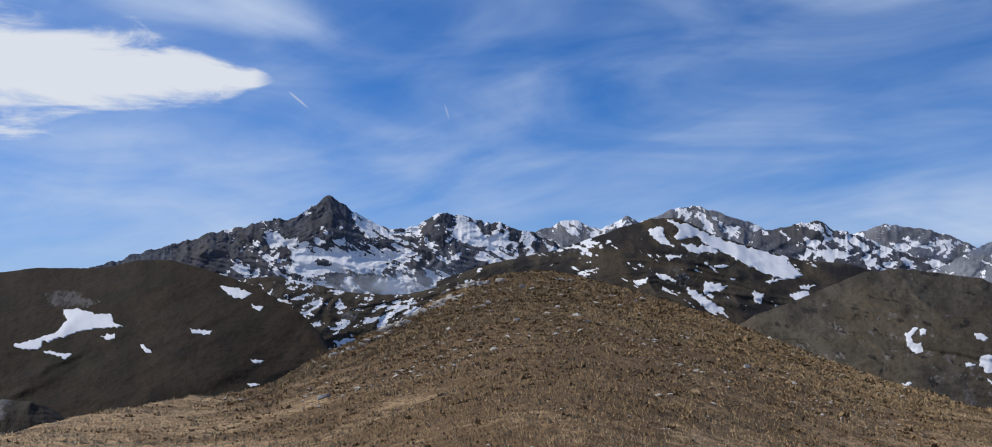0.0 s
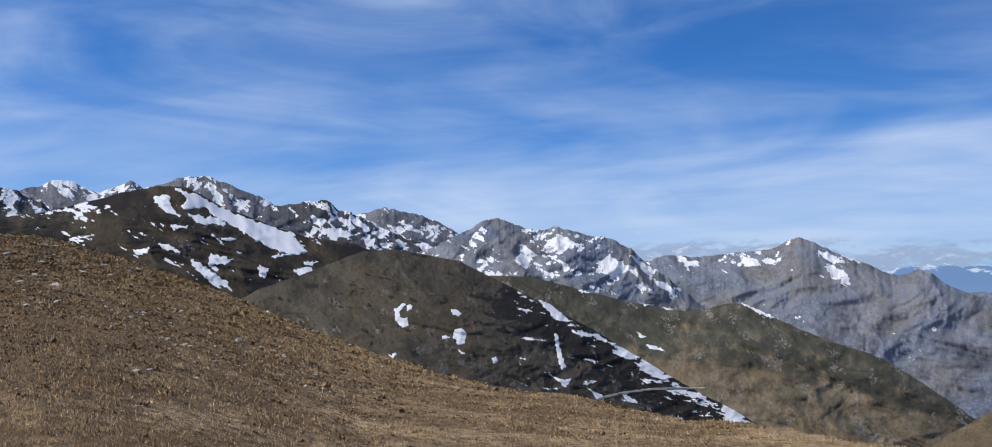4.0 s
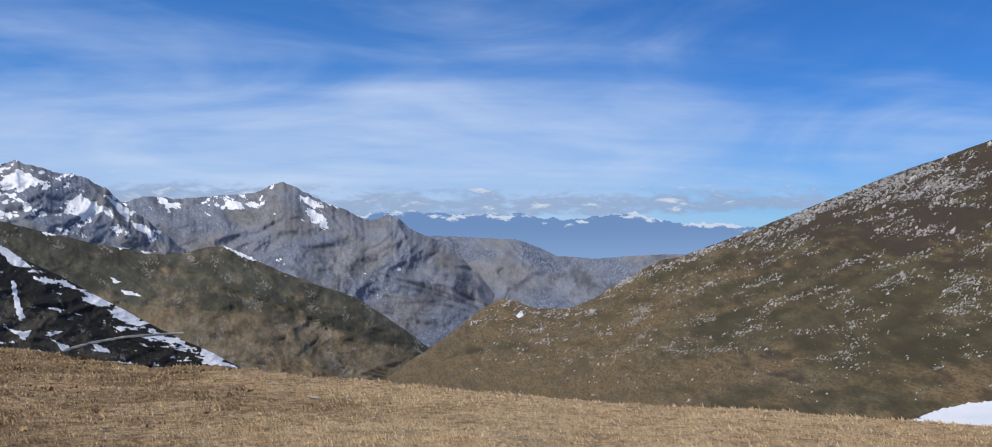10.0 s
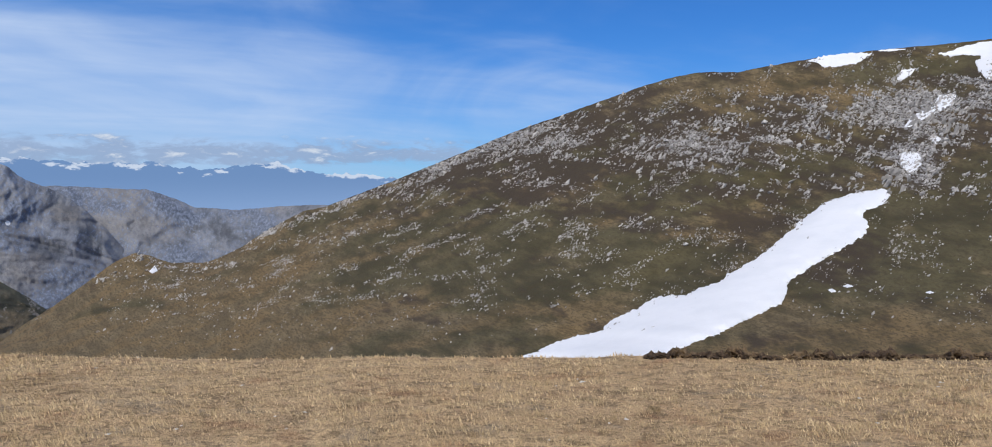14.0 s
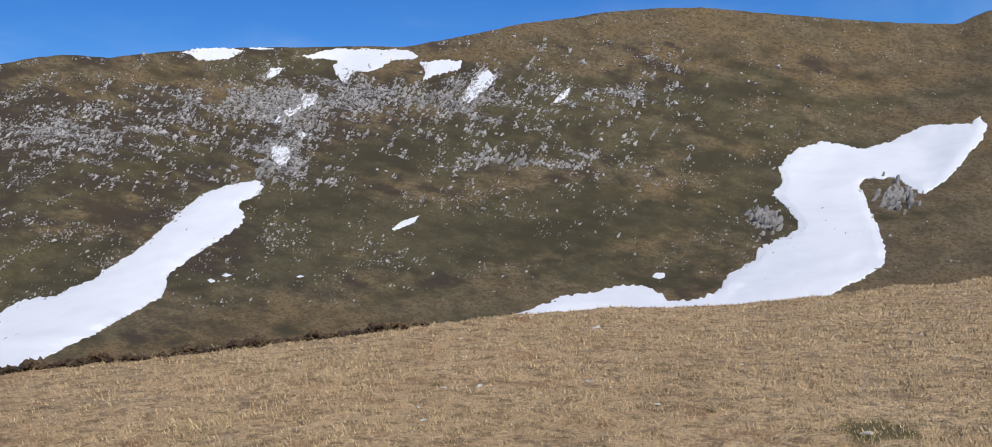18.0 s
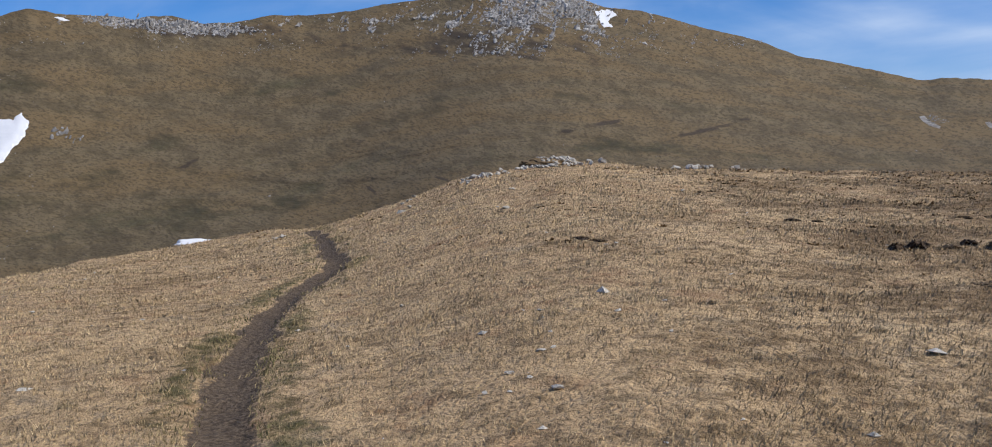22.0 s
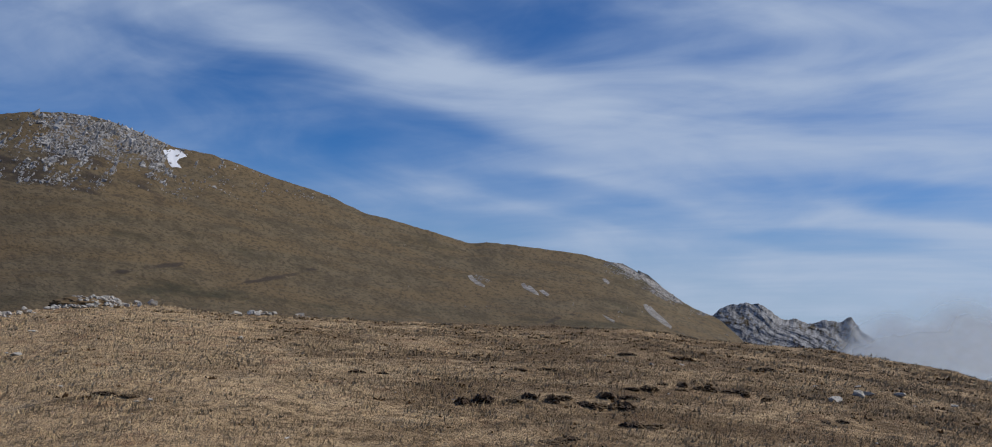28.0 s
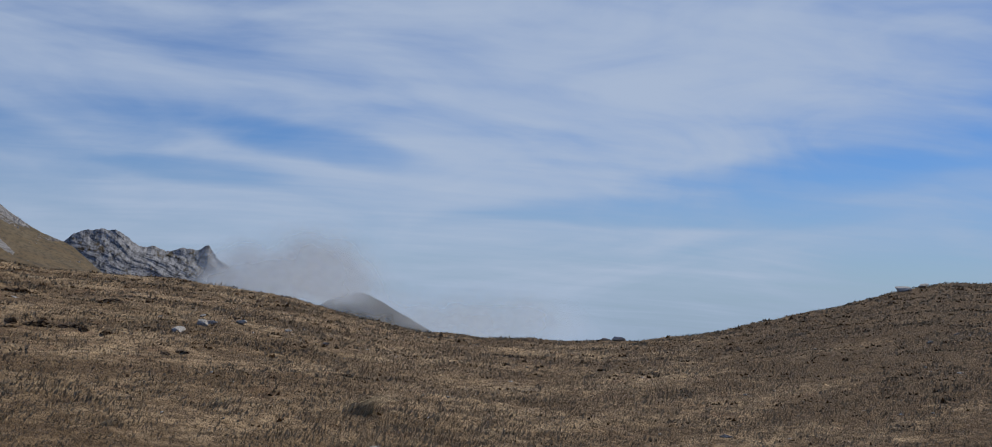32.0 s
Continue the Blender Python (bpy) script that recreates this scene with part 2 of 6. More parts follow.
def slope_material(name, grass, green, rock, dark, size, weave=(1.0, 0.75, 1.0), turn=20, tufts=0.55, even_dark=0.55):
    """Grass, rock and snow, mixed by the masks that the mesh carries: red snow, green rock, blue green turf, alpha dark
    scrub and other darkening.
    """
    m, n, b = material(name)
    pos = n.add("ShaderNodeNewGeometry").outputs["Position"]
    att = n.add("ShaderNodeAttribute", attribute_name="mask")
    sep = n.add("ShaderNodeSeparateColor")
    n.link(att.outputs["Color"], sep.inputs[0])
    s_mask, r_mask, g_mask = sep.outputs
    d_mask = att.outputs["Alpha"]
    run = n.add("ShaderNodeAttribute", attribute_name="run").outputs["Vector"]
    fine = n.noise(n.scaled(run, weave, turn), 1.0 / size, 7.0, 0.72)
    mid = n.noise(n.scaled(run, weave, turn), 0.17 / size, 6.0, 0.64)
    wide = n.noise(pos, 0.03 / size, 4.0, 0.5)
    base = n.mix(n.step(mid, 0.38, 0.62), tuple(v * 1.10 for v in grass), tuple(v * even_dark for v in grass))
    base = n.mix(n.math("MULTIPLY", n.step(wide, 0.40, 0.62), 0.6), base, tuple(v * f for v, f in zip(grass, (1.22, 1.08, 0.9))))
    base = n.mix(n.step(n.math("ADD", g_mask, n.math("MULTIPLY", n.math("SUBTRACT", mid, 0.5), 0.9)), 0.25, 0.75), base, n.mix(n.step(n.math("ADD", n.math("MULTIPLY", mid, 0.5), n.math("MULTIPLY", wide, 0.5)), 0.40, 0.60), tuple(v * 1.25 for v in green), tuple(v * 0.68 for v in green)))
    base = n.mix(n.math("MULTIPLY", n.step(n.math("ADD", d_mask, n.math("MULTIPLY", n.math("SUBTRACT", mid, 0.5), 1.2)), 0.36, 0.72), 0.9), base, dark)
    base = n.mix(n.math("MULTIPLY", n.step(fine, 0.46, 0.62), tufts), base, tuple(v * 0.40 for v in grass))
    stone = n.mix(n.step(fine, 0.36, 0.64), tuple(v * 0.30 for v in rock), rock)
    stone = n.mix(n.math("MULTIPLY", n.step(mid, 0.45, 0.7), 0.5), stone, tuple(v * 0.7 for v in rock))
    base = n.mix(n.step(n.math("ADD", r_mask, n.math("MULTIPLY", n.math("SUBTRACT", fine, 0.5), 1.7)), 0.50, 0.74), base, stone)
    snowy = n.step(n.math("ADD", s_mask, n.math("MULTIPLY", n.math("SUBTRACT", n.math("ADD", fine, n.math("MULTIPLY", mid, 0.6)), 0.8), 0.55)), 0.47, 0.53)
    n.put(b.inputs["Base Color"], n.mix(snowy, base, SNOW))
    relief(n, b, n.math("ADD", n.math("MULTIPLY", n.noise(pos, 0.8 / size, 5.0, 0.6), 0.6), n.noise(pos, 0.17 / size, 5.0, 0.6)), 0.6, size * 0.8)
    return m


M_HILLSIDE = slope_material("turf_hillside", (0.160, 0.120, 0.066), (0.084, 0.071, 0.036), (0.36, 0.345, 0.33), (0.056, 0.041, 0.029), 0.9, (0.50, 1.0, 1.0), 15, 0.80, 0.74)
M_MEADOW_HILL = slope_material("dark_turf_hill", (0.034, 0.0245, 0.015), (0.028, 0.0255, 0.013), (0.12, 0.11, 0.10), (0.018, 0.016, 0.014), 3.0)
M_KNOLL = slope_material("brown_knoll", (0.080, 0.069, 0.052), (0.062, 0.059, 0.039), (0.165, 0.15, 0.135), (0.018, 0.017, 0.016), 3.2)
M_SPUR = slope_material("olive_spur", (0.185, 0.150, 0.100), (0.072, 0.070, 0.050), (0.27, 0.24, 0.20), (0.025, 0.024, 0.020), 3.2)
M_ROCKY = slope_material("rocky_ridge", (0.062, 0.051, 0.036), (0.055, 0.050, 0.027), (0.13, 0.125, 0.12), (0.016, 0.015, 0.016), 4.5)
# far rock: the blue of distance haze is put into these colours
M_PEAK = slope_material("snowy_peak_rock_haze_tinted", (0.080, 0.082, 0.093), (0.075, 0.075, 0.07), (0.105, 0.115, 0.145), (0.038, 0.043, 0.058), 9.0)
M_GREY = slope_material("grey_limestone_haze_tinted", (0.17, 0.18, 0.21), (0.15, 0.155, 0.155), (0.27, 0.295, 0.35), (0.075, 0.09, 0.125), 9.0)
M_PYRAMID = slope_material("mountain_rock_haze_blue", (0.20, 0.21, 0.235), (0.19, 0.195, 0.185), (0.215, 0.245, 0.31), (0.11, 0.14, 0.20), 10.0)
M_CRAG = slope_material("pale_crag", (0.12, 0.095, 0.06), (0.08, 0.07, 0.04), (0.42, 0.405, 0.385), (0.12, 0.115, 0.11), 2.0)


# ---- noise ----
def hashed(ix, iy, seed):
    h = (ix.astype(np.int64) * 374761393 + iy.astype(np.int64) * 668265263 + seed * 1442695041) & 0x7FFFFFFF
    h = ((h ^ (h >> 13)) * 1274126177) & 0x7FFFFFFF
    return ((h ^ (h >> 16)) & 0xFFFF) / 65535.0


def value_noise(x, y, seed=0):
    """Gradient noise, about -1 to 1."""
    ix, iy = np.floor(x), np.floor(y)
    fx, fy = x - ix, y - iy
    u, w = fx * fx * fx * (fx * (fx * 6 - 15) + 10), fy * fy * fy * (fy * (fy * 6 - 15) + 10)

    def corner(i, j):
        a = hashed(ix + i, iy + j, seed) * 6.2832
        return np.cos(a) * (fx - i) + np.sin(a) * (fy - j)
    a, b, c, d = corner(0, 0), corner(1, 0), corner(0, 1), corner(1, 1)
    return (a + (b - a) * u + (c - a) * w + (a - b - c + d) * u * w) * 1.55


def fbm(x, y, octaves=5, seed=0, gain=0.5):
    out, amp, total = 0, 1.0, 0.0
    for k in range(octaves):
        out = out + amp * value_noise(x + 17.3 * k, y - 9.1 * k, seed + k)
        total += amp
        amp, x, y = amp * gain, 1.62 * x - 1.22 * y, 1.22 * x + 1.62 * y
    return out / total * 1.15


def ridged(x, y, octaves=5, seed=0, gain=0.55):
    out, amp, total = 0, 1.0, 0.0
    for k in range(octaves):
        out = out + amp * (1 - 2.2 * np.abs(value_noise(x + 11.7 * k, y + 5.3 * k, seed + k)))
        total += amp
        amp, x, y = amp * gain, 1.90 * x - 0.82 * y, 0.82 * x + 1.90 * y
    return out / total


def gullies(s, l, wave, stretch, seed=0, gain=0.6, octaves=6):
    """Ribs and gullies that run down a slope, the smaller ones branching off to either side."""
    out, amp, total = 0, 1.0, 0.0
    for k in range(octaves):
        side = (0.35, -0.65, 0.6, -0.5, 0.55, -0.6, 0.5)[k]
        w = wave / 1.95 ** k
        x = (s + side * l) / w + 0.35 * value_noise(s / (w * 1.6), l / (w * 1.6), seed + 50 + k)
        out = out + amp * (1 - 2.2 * np.abs(value_noise(x + 7.7 * k, l / (w * stretch) + 3.1 * k, seed + k)))
        total += amp
        amp *= gain
    return out / total


def smooth(x, lo, hi):
    t = np.clip((x - lo) / (hi - lo), 0, 1)
    return t * t * (3 - 2 * t)


def curve(knots, x):
    k = np.array(sorted(knots))
    return np.interp(x, k[:, 0], k[:, 1])


def soft_curve(knots, x, w):
    return sum(curve(knots, x + d * w) for d in (-1, -0.5, 0, 0.5, 1)) / 5


def fine_curve(knots, x, w):
    t = np.linspace(-1, 1, 181)
    h = 1 + np.cos(np.pi * t)
    return sum(k * curve(knots, x + d * w) for k, d in zip(h / h.sum(), t))


# ---- meshes ----
def mesh_object(name, verts, faces, mat, smooth_faces=True, parent=None):
    me = bpy.data.meshes.new(name)
    verts, faces = np.asarray(verts, np.float32), np.asarray(faces, np.int32)
    n = faces.shape[1]
    me.vertices.add(len(verts))
    me.vertices.foreach_set("co", verts.ravel())
    me.loops.add(faces.size)
    me.loops.foreach_set("vertex_index", faces.ravel())
    me.polygons.add(len(faces))
    me.polygons.foreach_set("loop_start", np.arange(0, faces.size, n, dtype=np.int32))
    me.polygons.foreach_set("use_smooth", np.full(len(faces), smooth_faces))
    me.materials.append(mat)
    me.update(calc_edges=True)
    me.validate()
    ob = new(name, me)
    if parent:
        ob.parent = parent
    return ob


def grid_faces(rows, cols):
    i = np.arange(rows * cols).reshape(rows, cols)
    return np.stack([i[:-1, :-1], i[:-1, 1:], i[1:, 1:], i[1:, :-1]], -1).reshape(-1, 4)


def set_mask(ob, snow, rock, green, dark):
    att = ob.data.color_attributes.new("mask", "FLOAT_COLOR", "POINT")
    att.data.foreach_set("color", np.stack([snow, rock, green, dark], -1).astype(np.float32).ravel())


def polar(az, el, r):
    a = np.radians(az)
    return np.stack([np.sin(a) * r, np.cos(a) * r, EYE + np.tan(np.radians(el)) * r], -1)


def blobs(az, el, spots):
    """Soft spots (azimuth, elevation, half width, half height, amount)."""
    out = np.zeros(np.shape(az))
    for a0, e0, wa, we, k in spots:
        out = out + k * np.exp(-((az - a0) / wa) ** 2 - ((el - e0) / we) ** 2)
    return out


class Slope:
    """A hill or mountain: a crest line, a foot, a rough face between them and a far side."""

    def __init__(self, name, sky, crest, foot, near, mat, step=0.12, rows=90, amp=20.0, wave=120.0, jag=0.05,
                 seed=1, folds=(), tilt=0.0, power=1.6, masks=None, back=0.5, label="", stretch=3.0, soft=0.15, steep=None, fan=0.35, gain=0.58, bare=1.0):
        a0, a1 = min(k[0] for k in sky), max(k[0] for k in sky)
        az = np.arange(a0, a1 + step, step)
        rc = fine_curve(crest, az, 6.0)
        top = soft_curve(sky, az, soft) + jag * (fbm(az * 1.7, az * 0 + seed + 0.37, 6, seed, 0.54) + 0.45 * ridged(az * 1.3, az * 0 + seed + 0.41, 5, seed + 2, 0.5))
        low = np.minimum(soft_curve(foot, az, 1.0), top - 0.4)
        rn = np.minimum(fine_curve(near, az, 6.0), rc * 0.95)
        if steep:
            rn = rc - steep * np.radians(np.maximum(fine_curve(sky, az, 7.0) - fine_curve(foot, az, 7.0), 1.0)) * rc
        v = np.linspace(0, 1, rows)[:, None]
        v = 1 - (1 - v) ** 1.15
        even_top, even_low = fine_curve(sky, az, 6.0), np.minimum(fine_curve(foot, az, 6.0), fine_curve(sky, az, 6.0) - 0.4)
        self.shape = even_top, even_low, top - even_top, low - even_low
        el = self.level(v, *self.shape)
        r = rn + (rc - rn) * (0.75 * v + 0.25 * v ** (power * 2))
        self.s = np.concatenate([[0.0], np.cumsum(np.radians(step) * 0.5 * (rc[1:] + rc[:-1]))])
        s = self.s[None] + 0 * v
        length = (np.abs(even_top - even_low) * 0.01745 * rc + (rc - rn))[None] * v
        warp = fbm(s / (wave * 1.7), length / (wave * 1.9), 3, seed + 30) * wave * 0.7
        fall = np.clip(np.gradient(fine_curve(sky, az, 4.5), az), -1.0, 1.0)
        lean = s + tilt * length + warp + fan * fall * (length[-1:] - length)
        d = gullies(lean, length, wave, stretch, seed, gain) * 0.95 + 0.22 * fbm(s / (wave * 0.3), length / (wave * 0.35), 5, seed + 9, 0.6)
        fade = smooth(v, 0.0, 0.08) * (0.6 + 0.4 * smooth(1 - v, 0.0, 0.15))
        fold = np.zeros_like(r)
        for f0, f1, wdt, deep in folds:
            line = f0 + (f1 - f0) * v
            fold += deep * np.exp(-((az[None] - line) / wdt) ** 2)
        r = np.maximum(r - amp * d * fade + fold * (0.3 + 0.7 * v), rn * 0.7)
        r = np.maximum.accumulate(r, 0) * 0.8 + r * 0.2
        self.name, self.az, self.top, self.low, self.rows = name, az, top, low, rows
        self.v, self.r, self.rc, self.rn = v[:, 0], r, rc, rn
        parts = [polar(az + 0 * v, el - 14 + 0 * v, r)[:1] * [1, 1, 1], polar(az + 0 * v, el, r)]
        deep = [(1.02, 0.25), (1.06, 1.2), (1.15, 4.0), (1.3, 9.0), (1.5, 15.0)]
        for k, drop in deep:
            parts.append(polar(az, np.maximum(top - drop, -25), r[-1] * (1 + (k - 1) * back * 2))[None])
        P = np.concatenate(parts)
        n = P.shape[0]
        self.ob = mesh_object(name, P.reshape(-1, 3), grid_faces(n, len(az))[:, ::-1], mat)
        A, E = az + 0 * v, el
        zero = np.zeros_like(r)
        rise = np.maximum(np.gradient(np.tan(np.radians(el)) * r, axis=0), 0.05)
        gentle = np.clip(np.gradient(r, axis=0) / rise / np.median(np.gradient(r, axis=0) / rise) - 1, -1.2, 1.2)
        mark = d - 0.04 * gentle
        m = masks(A, E, v + zero, mark - mark.mean(1, keepdims=True), s, length) if masks else (zero, zero, zero, zero)
        m = m[0], m[1] * bare, m[2], m[3]
        full = [np.concatenate([q[:1], q] + [q[-1:]] * len(deep)) for q in (np.broadcast_to(k, r.shape) for k in m)]
        set_mask(self.ob, *[q.ravel() for q in full])
        run = np.stack([s, np.radians(el) * rc.mean(), 0.05 * r], -1)
        run = np.concatenate([run[:1], run] + [run[-1:]] * len(deep))
        att = self.ob.data.attributes.new("run", "FLOAT_VECTOR", "POINT")
        att.data.foreach_set("vector", run.astype(np.float32).ravel())
        tagged(self.ob, label, "mountain" if rc.mean() > 1000 else "hill", kind="structure")

    @staticmethod
    def level(v, top, low, top_off, low_off):
        return low + (top - low) * v + top_off * v ** 5 + low_off * (1 - v) ** 5

    def at(self, az, el):
        """Distance of the face in a direction."""
        az, el = np.asarray(az, float), np.asarray(el, float)
        j = np.clip((az - self.az[0]) / (self.az[1] - self.az[0]), 0, len(self.az) - 1.001)
        j0 = j.astype(int)
        fj = j - j0
        t = np.interp(az, self.az, self.top)
        l = np.interp(az, self.az, self.low)
        v = np.clip((el - l) / (t - l), 0, 1)
        here = [np.interp(az, self.az, q) for q in self.shape]
        for _ in range(8):
            v = np.clip(v + (el - self.level(v, *here)) / np.maximum(t - l, 0.4) * 0.9, 0, 1)
        i = np.clip(np.interp(v, self.v, np.arange(self.rows)), 0, self.rows - 1.001)
        i0 = i.astype(int)
        fi = i - i0
        r = self.r
        return ((r[i0, j0] * (1 - fj) + r[i0, j0 + 1] * fj) * (1 - fi) + (r[i0 + 1, j0] * (1 - fj) + r[i0 + 1, j0 + 1] * fj) * fi)


def chain(*runs):
    """Joins runs of knots that overlap: each goes on where the one before ended."""
    out = list(runs[0])
    for run in runs[1:]:
        out += [k for k in sorted(run) if k[0] > out[-1][0] + 0.15]
    return out


def rel(knots, drop):
    return [(a, e - drop) for a, e in knots]


# ---- the ground: the brow of the near meadow, by azimuth ----
BROW_ALL = chain([(-60, -4.0)],
                 [(-27.99, -4.40), (-24.93, -3.72), (-21.69, -2.99), (-18.28, -2.82), (-14.72, -2.49), (-12.90, -1.72), (-11.05, -0.51), (-8.78, 0.48), (-6.48, 1.34), (-4.14, 2.86), (-2.17, 3.82), (0.61, 4.56), (2.58, 4.60), (4.54, 4.29), (8.40, 3.22), (12.15, 1.98), (15.78, 0.58), (19.23, -1.13)],
                 [(23.70, -2.69), (27.57, -3.97), (31.43, -4.69), (35.25, -4.96), (38.97, -5.99), (42.59, -6.48)], [(43.79, -6.31), (51.49, -7.40), (59.13, -8.17), (66.46, -8.94), (73.28, -9.35)],
                 [(74.73, -9.33), (86.08, -9.63), (93.47, -9.61), (100.43, -9.47)], [(94.78, -9.57), (109.56, -9.00), (120.66, -8.19), (127.58, -7.73)], [(134.39, -7.71), (140.04, -7.04), (145.72, -6.29), (153.12, -5.09), (156.68, -4.63), (160.11, -4.08)],
                 [(163.47, -3.78), (165.95, -3.18), (169.57, -1.87), (172.16, -0.77), (175.14, -0.22), (178.89, 0.14), (182.64, -0.06), (186.36, -0.18), (193.57, -0.27), (200.31, -0.35)],
                 [(192.83, -0.22), (200.07, -0.14), (207.33, -0.23), (210.90, -0.64), (214.36, -0.85), (217.72, -0.99), (220.94, -1.26), (224.02, -1.77)], [(227.38, -2.57), (231.12, -3.45), (234.87, -3.65), (238.64, -3.70), (242.39, -3.69), (246.08, -3.23), (249.69, -2.50), (253.20, -1.67), (256.59, -0.79), (259.84, 0.17), (261.96, 0.66)],
                 [(280, 1.6), (292, -1.0), (300, -4.0)])
BROW_R = [(-60, 14), (-28, 15), (-18, 24), (-10, 38), (-2, 66), (4, 72), (10, 62), (20, 46), (28, 36), (36, 28), (46, 20), (60, 14), (75, 13), (100, 13), (118, 14),
          (132, 18), (150, 28), (157, 40), (164, 31), (172, 28), (180, 29), (192, 33), (205, 33), (222, 34), (236, 28), (246, 28), (258, 34), (272, 42), (300, 14)]


def ground_height(x, y):
    r = np.hypot(x, y)
    az = np.degrees(np.arctan2(x, y))
    az = np.where(az < -60, az + 360, az)
    ee, re = soft_curve(BROW_ALL, az, 0.8), soft_curve(BROW_R, az, 3.0)
    u = np.clip((r - 3.0) / (re - 3.0), 0, 1)
    even_el = soft_curve(BROW_ALL, az, 9.0) * 0.5 + soft_curve(BROW_ALL, az, 5.0) * 0.5
    ze = EYE + re * np.tan(np.radians(even_el + (ee - even_el) * u ** 3))
    z = np.where(ze > 0, ze * u ** 0.85, ze * u ** 1.4)
    past = np.maximum(r / re - 1, 0)
    far = EYE + r * np.tan(np.radians(ee - 7.0 * (1 - np.exp(-past * 1.3))))
    z = np.where(past > 0, far, z)
    near = smooth(r, 1.0, 5.0)
    z = z + near * (0.05 * fbm(x / 3.1, y / 3.1, 3, 5) + 0.034 * fbm(x / 0.55, y / 0.55, 3, 8)) + smooth(r, 12, 25) * 0.10 * fbm(x / 1.7, y / 1.7, 3, 14)
    z = z + smooth(r, 25, 60) * 0.35 * fbm(x / 9.0, y / 9.0, 4, 12)
    return np.maximum(z, -480 + 0 * z)


def ground_material():
    """Dry straw-coloured turf with rusty, green and bare patches; the mask's red is trodden earth, green is dark heath, blue is green moss."""
    m, n, b = material("dry_alpine_turf", 0.95)
    pos = n.add("ShaderNodeNewGeometry").outputs["Position"]
    att = n.add("ShaderNodeAttribute", attribute_name="mask")
    sep = n.add("ShaderNodeSeparateColor")
    n.link(att.outputs["Color"], sep.inputs[0])
    fine = n.noise(pos, 22.0, 5.0, 0.7)
    tuft = n.noise(pos, 5.5, 5.0, 0.65)
    mid = n.noise(pos, 0.9, 5.0, 0.6)
    wide = n.noise(pos, 0.16, 4.0, 0.55)
    base = n.mix(n.step(mid, 0.36, 0.64), (0.66, 0.46, 0.255), (0.52, 0.355, 0.19))
    base = n.mix(n.math("MULTIPLY", n.step(wide, 0.42, 0.62), 0.5), base, (0.56, 0.37, 0.20))
    base = n.mix(n.math("MULTIPLY", n.step(tuft, 0.47, 0.64), 0.62), base, (0.13, 0.09, 0.045))
    clod = n.noise(pos, 2.6, 4.0, 0.65)
    base = n.mix(n.math("MULTIPLY", n.step(clod, 0.53, 0.63), 0.5), base, (0.19, 0.125, 0.068))
    base = n.mix(n.math("MULTIPLY", n.step(fine, 0.40, 0.68), 0.45), base, (0.18, 0.125, 0.07))
    rust = n.noise(pos, 1.5, 5.0, 0.65)
    base = n.mix(n.math("MULTIPLY", n.step(rust, 0.55, 0.68), 0.55), base, (0.30, 0.165, 0.088))
    base = n.mix(n.math("MULTIPLY", n.step(rust, 0.45, 0.32), 0.35), base, (0.26, 0.225, 0.17))
    heath = n.step(n.math("ADD", sep.outputs[1], n.math("MULTIPLY", n.math("SUBTRACT", tuft, 0.5), 0.9)), 0.30, 0.80)
    base = n.mix(n.math("MULTIPLY", heath, 0.85), base, n.mix(n.step(fine, 0.4, 0.6), (0.085, 0.048, 0.024), (0.175, 0.110, 0.052)))
    moss = n.step(n.math("ADD", sep.outputs[2], n.math("MULTIPLY", n.math("SUBTRACT", tuft, 0.5), 0.9)), 0.35, 0.75)
    base = n.mix(n.math("MULTIPLY", moss, 0.8), base, n.mix(n.step(fine, 0.4, 0.6), (0.055, 0.060, 0.020), (0.12, 0.105, 0.04)))
    earth = n.step(n.math("ADD", sep.outputs[0], n.math("MULTIPLY", n.math("SUBTRACT", fine, 0.5), 0.8)), 0.40, 0.60)
    base = n.mix(earth, base, n.mix(n.step(fine, 0.35, 0.65), (0.085, 0.060, 0.040), (0.19, 0.138, 0.092)))
    n.put(b.inputs["Base Color"], base)
    relief(n, b, n.math("ADD", n.math("MULTIPLY", tuft, 1.0), n.math("MULTIPLY", fine, 0.5)), 1.0, 0.06)
    return m


M_GROUND = ground_material()
# the trodden path: azimuth and distance of its middle
TRAIL = [(138, 1.2), (147, 2.2), (152, 3.2), (155, 5.0), (156.5, 6.8), (157.3, 8.2), (158.3, 9.8), (160.1, 12.5), (162.0, 14.5), (163.8, 16.1), (164.3, 17.4), (163.9, 20.5), (163.9, 23.6), (163.6, 27), (163, 31)]


def trail_distance(x, y):
    """Distance from the middle of the path."""
    pts = np.array([(math.sin(radians(a)) * r, math.cos(radians(a)) * r) for a, r in TRAIL])
    best = np.full(np.shape(x), 1e3)
    for p, q in zip(pts[:-1], pts[1:]):
        e = q - p
        t = np.clip(((x - p[0]) * e[0] + (y - p[1]) * e[1]) / (e @ e), 0, 1)
        best = np.minimum(best, np.hypot(x - p[0] - t * e[0], y - p[1] - t * e[1]))
    return best


def trail_mask(x, y):
    d = trail_distance(x, y) + 0.20 * fbm(x / 0.6, y / 0.6, 4, 44, 0.65)
    return 1 - smooth(d, 0.05, 0.38)


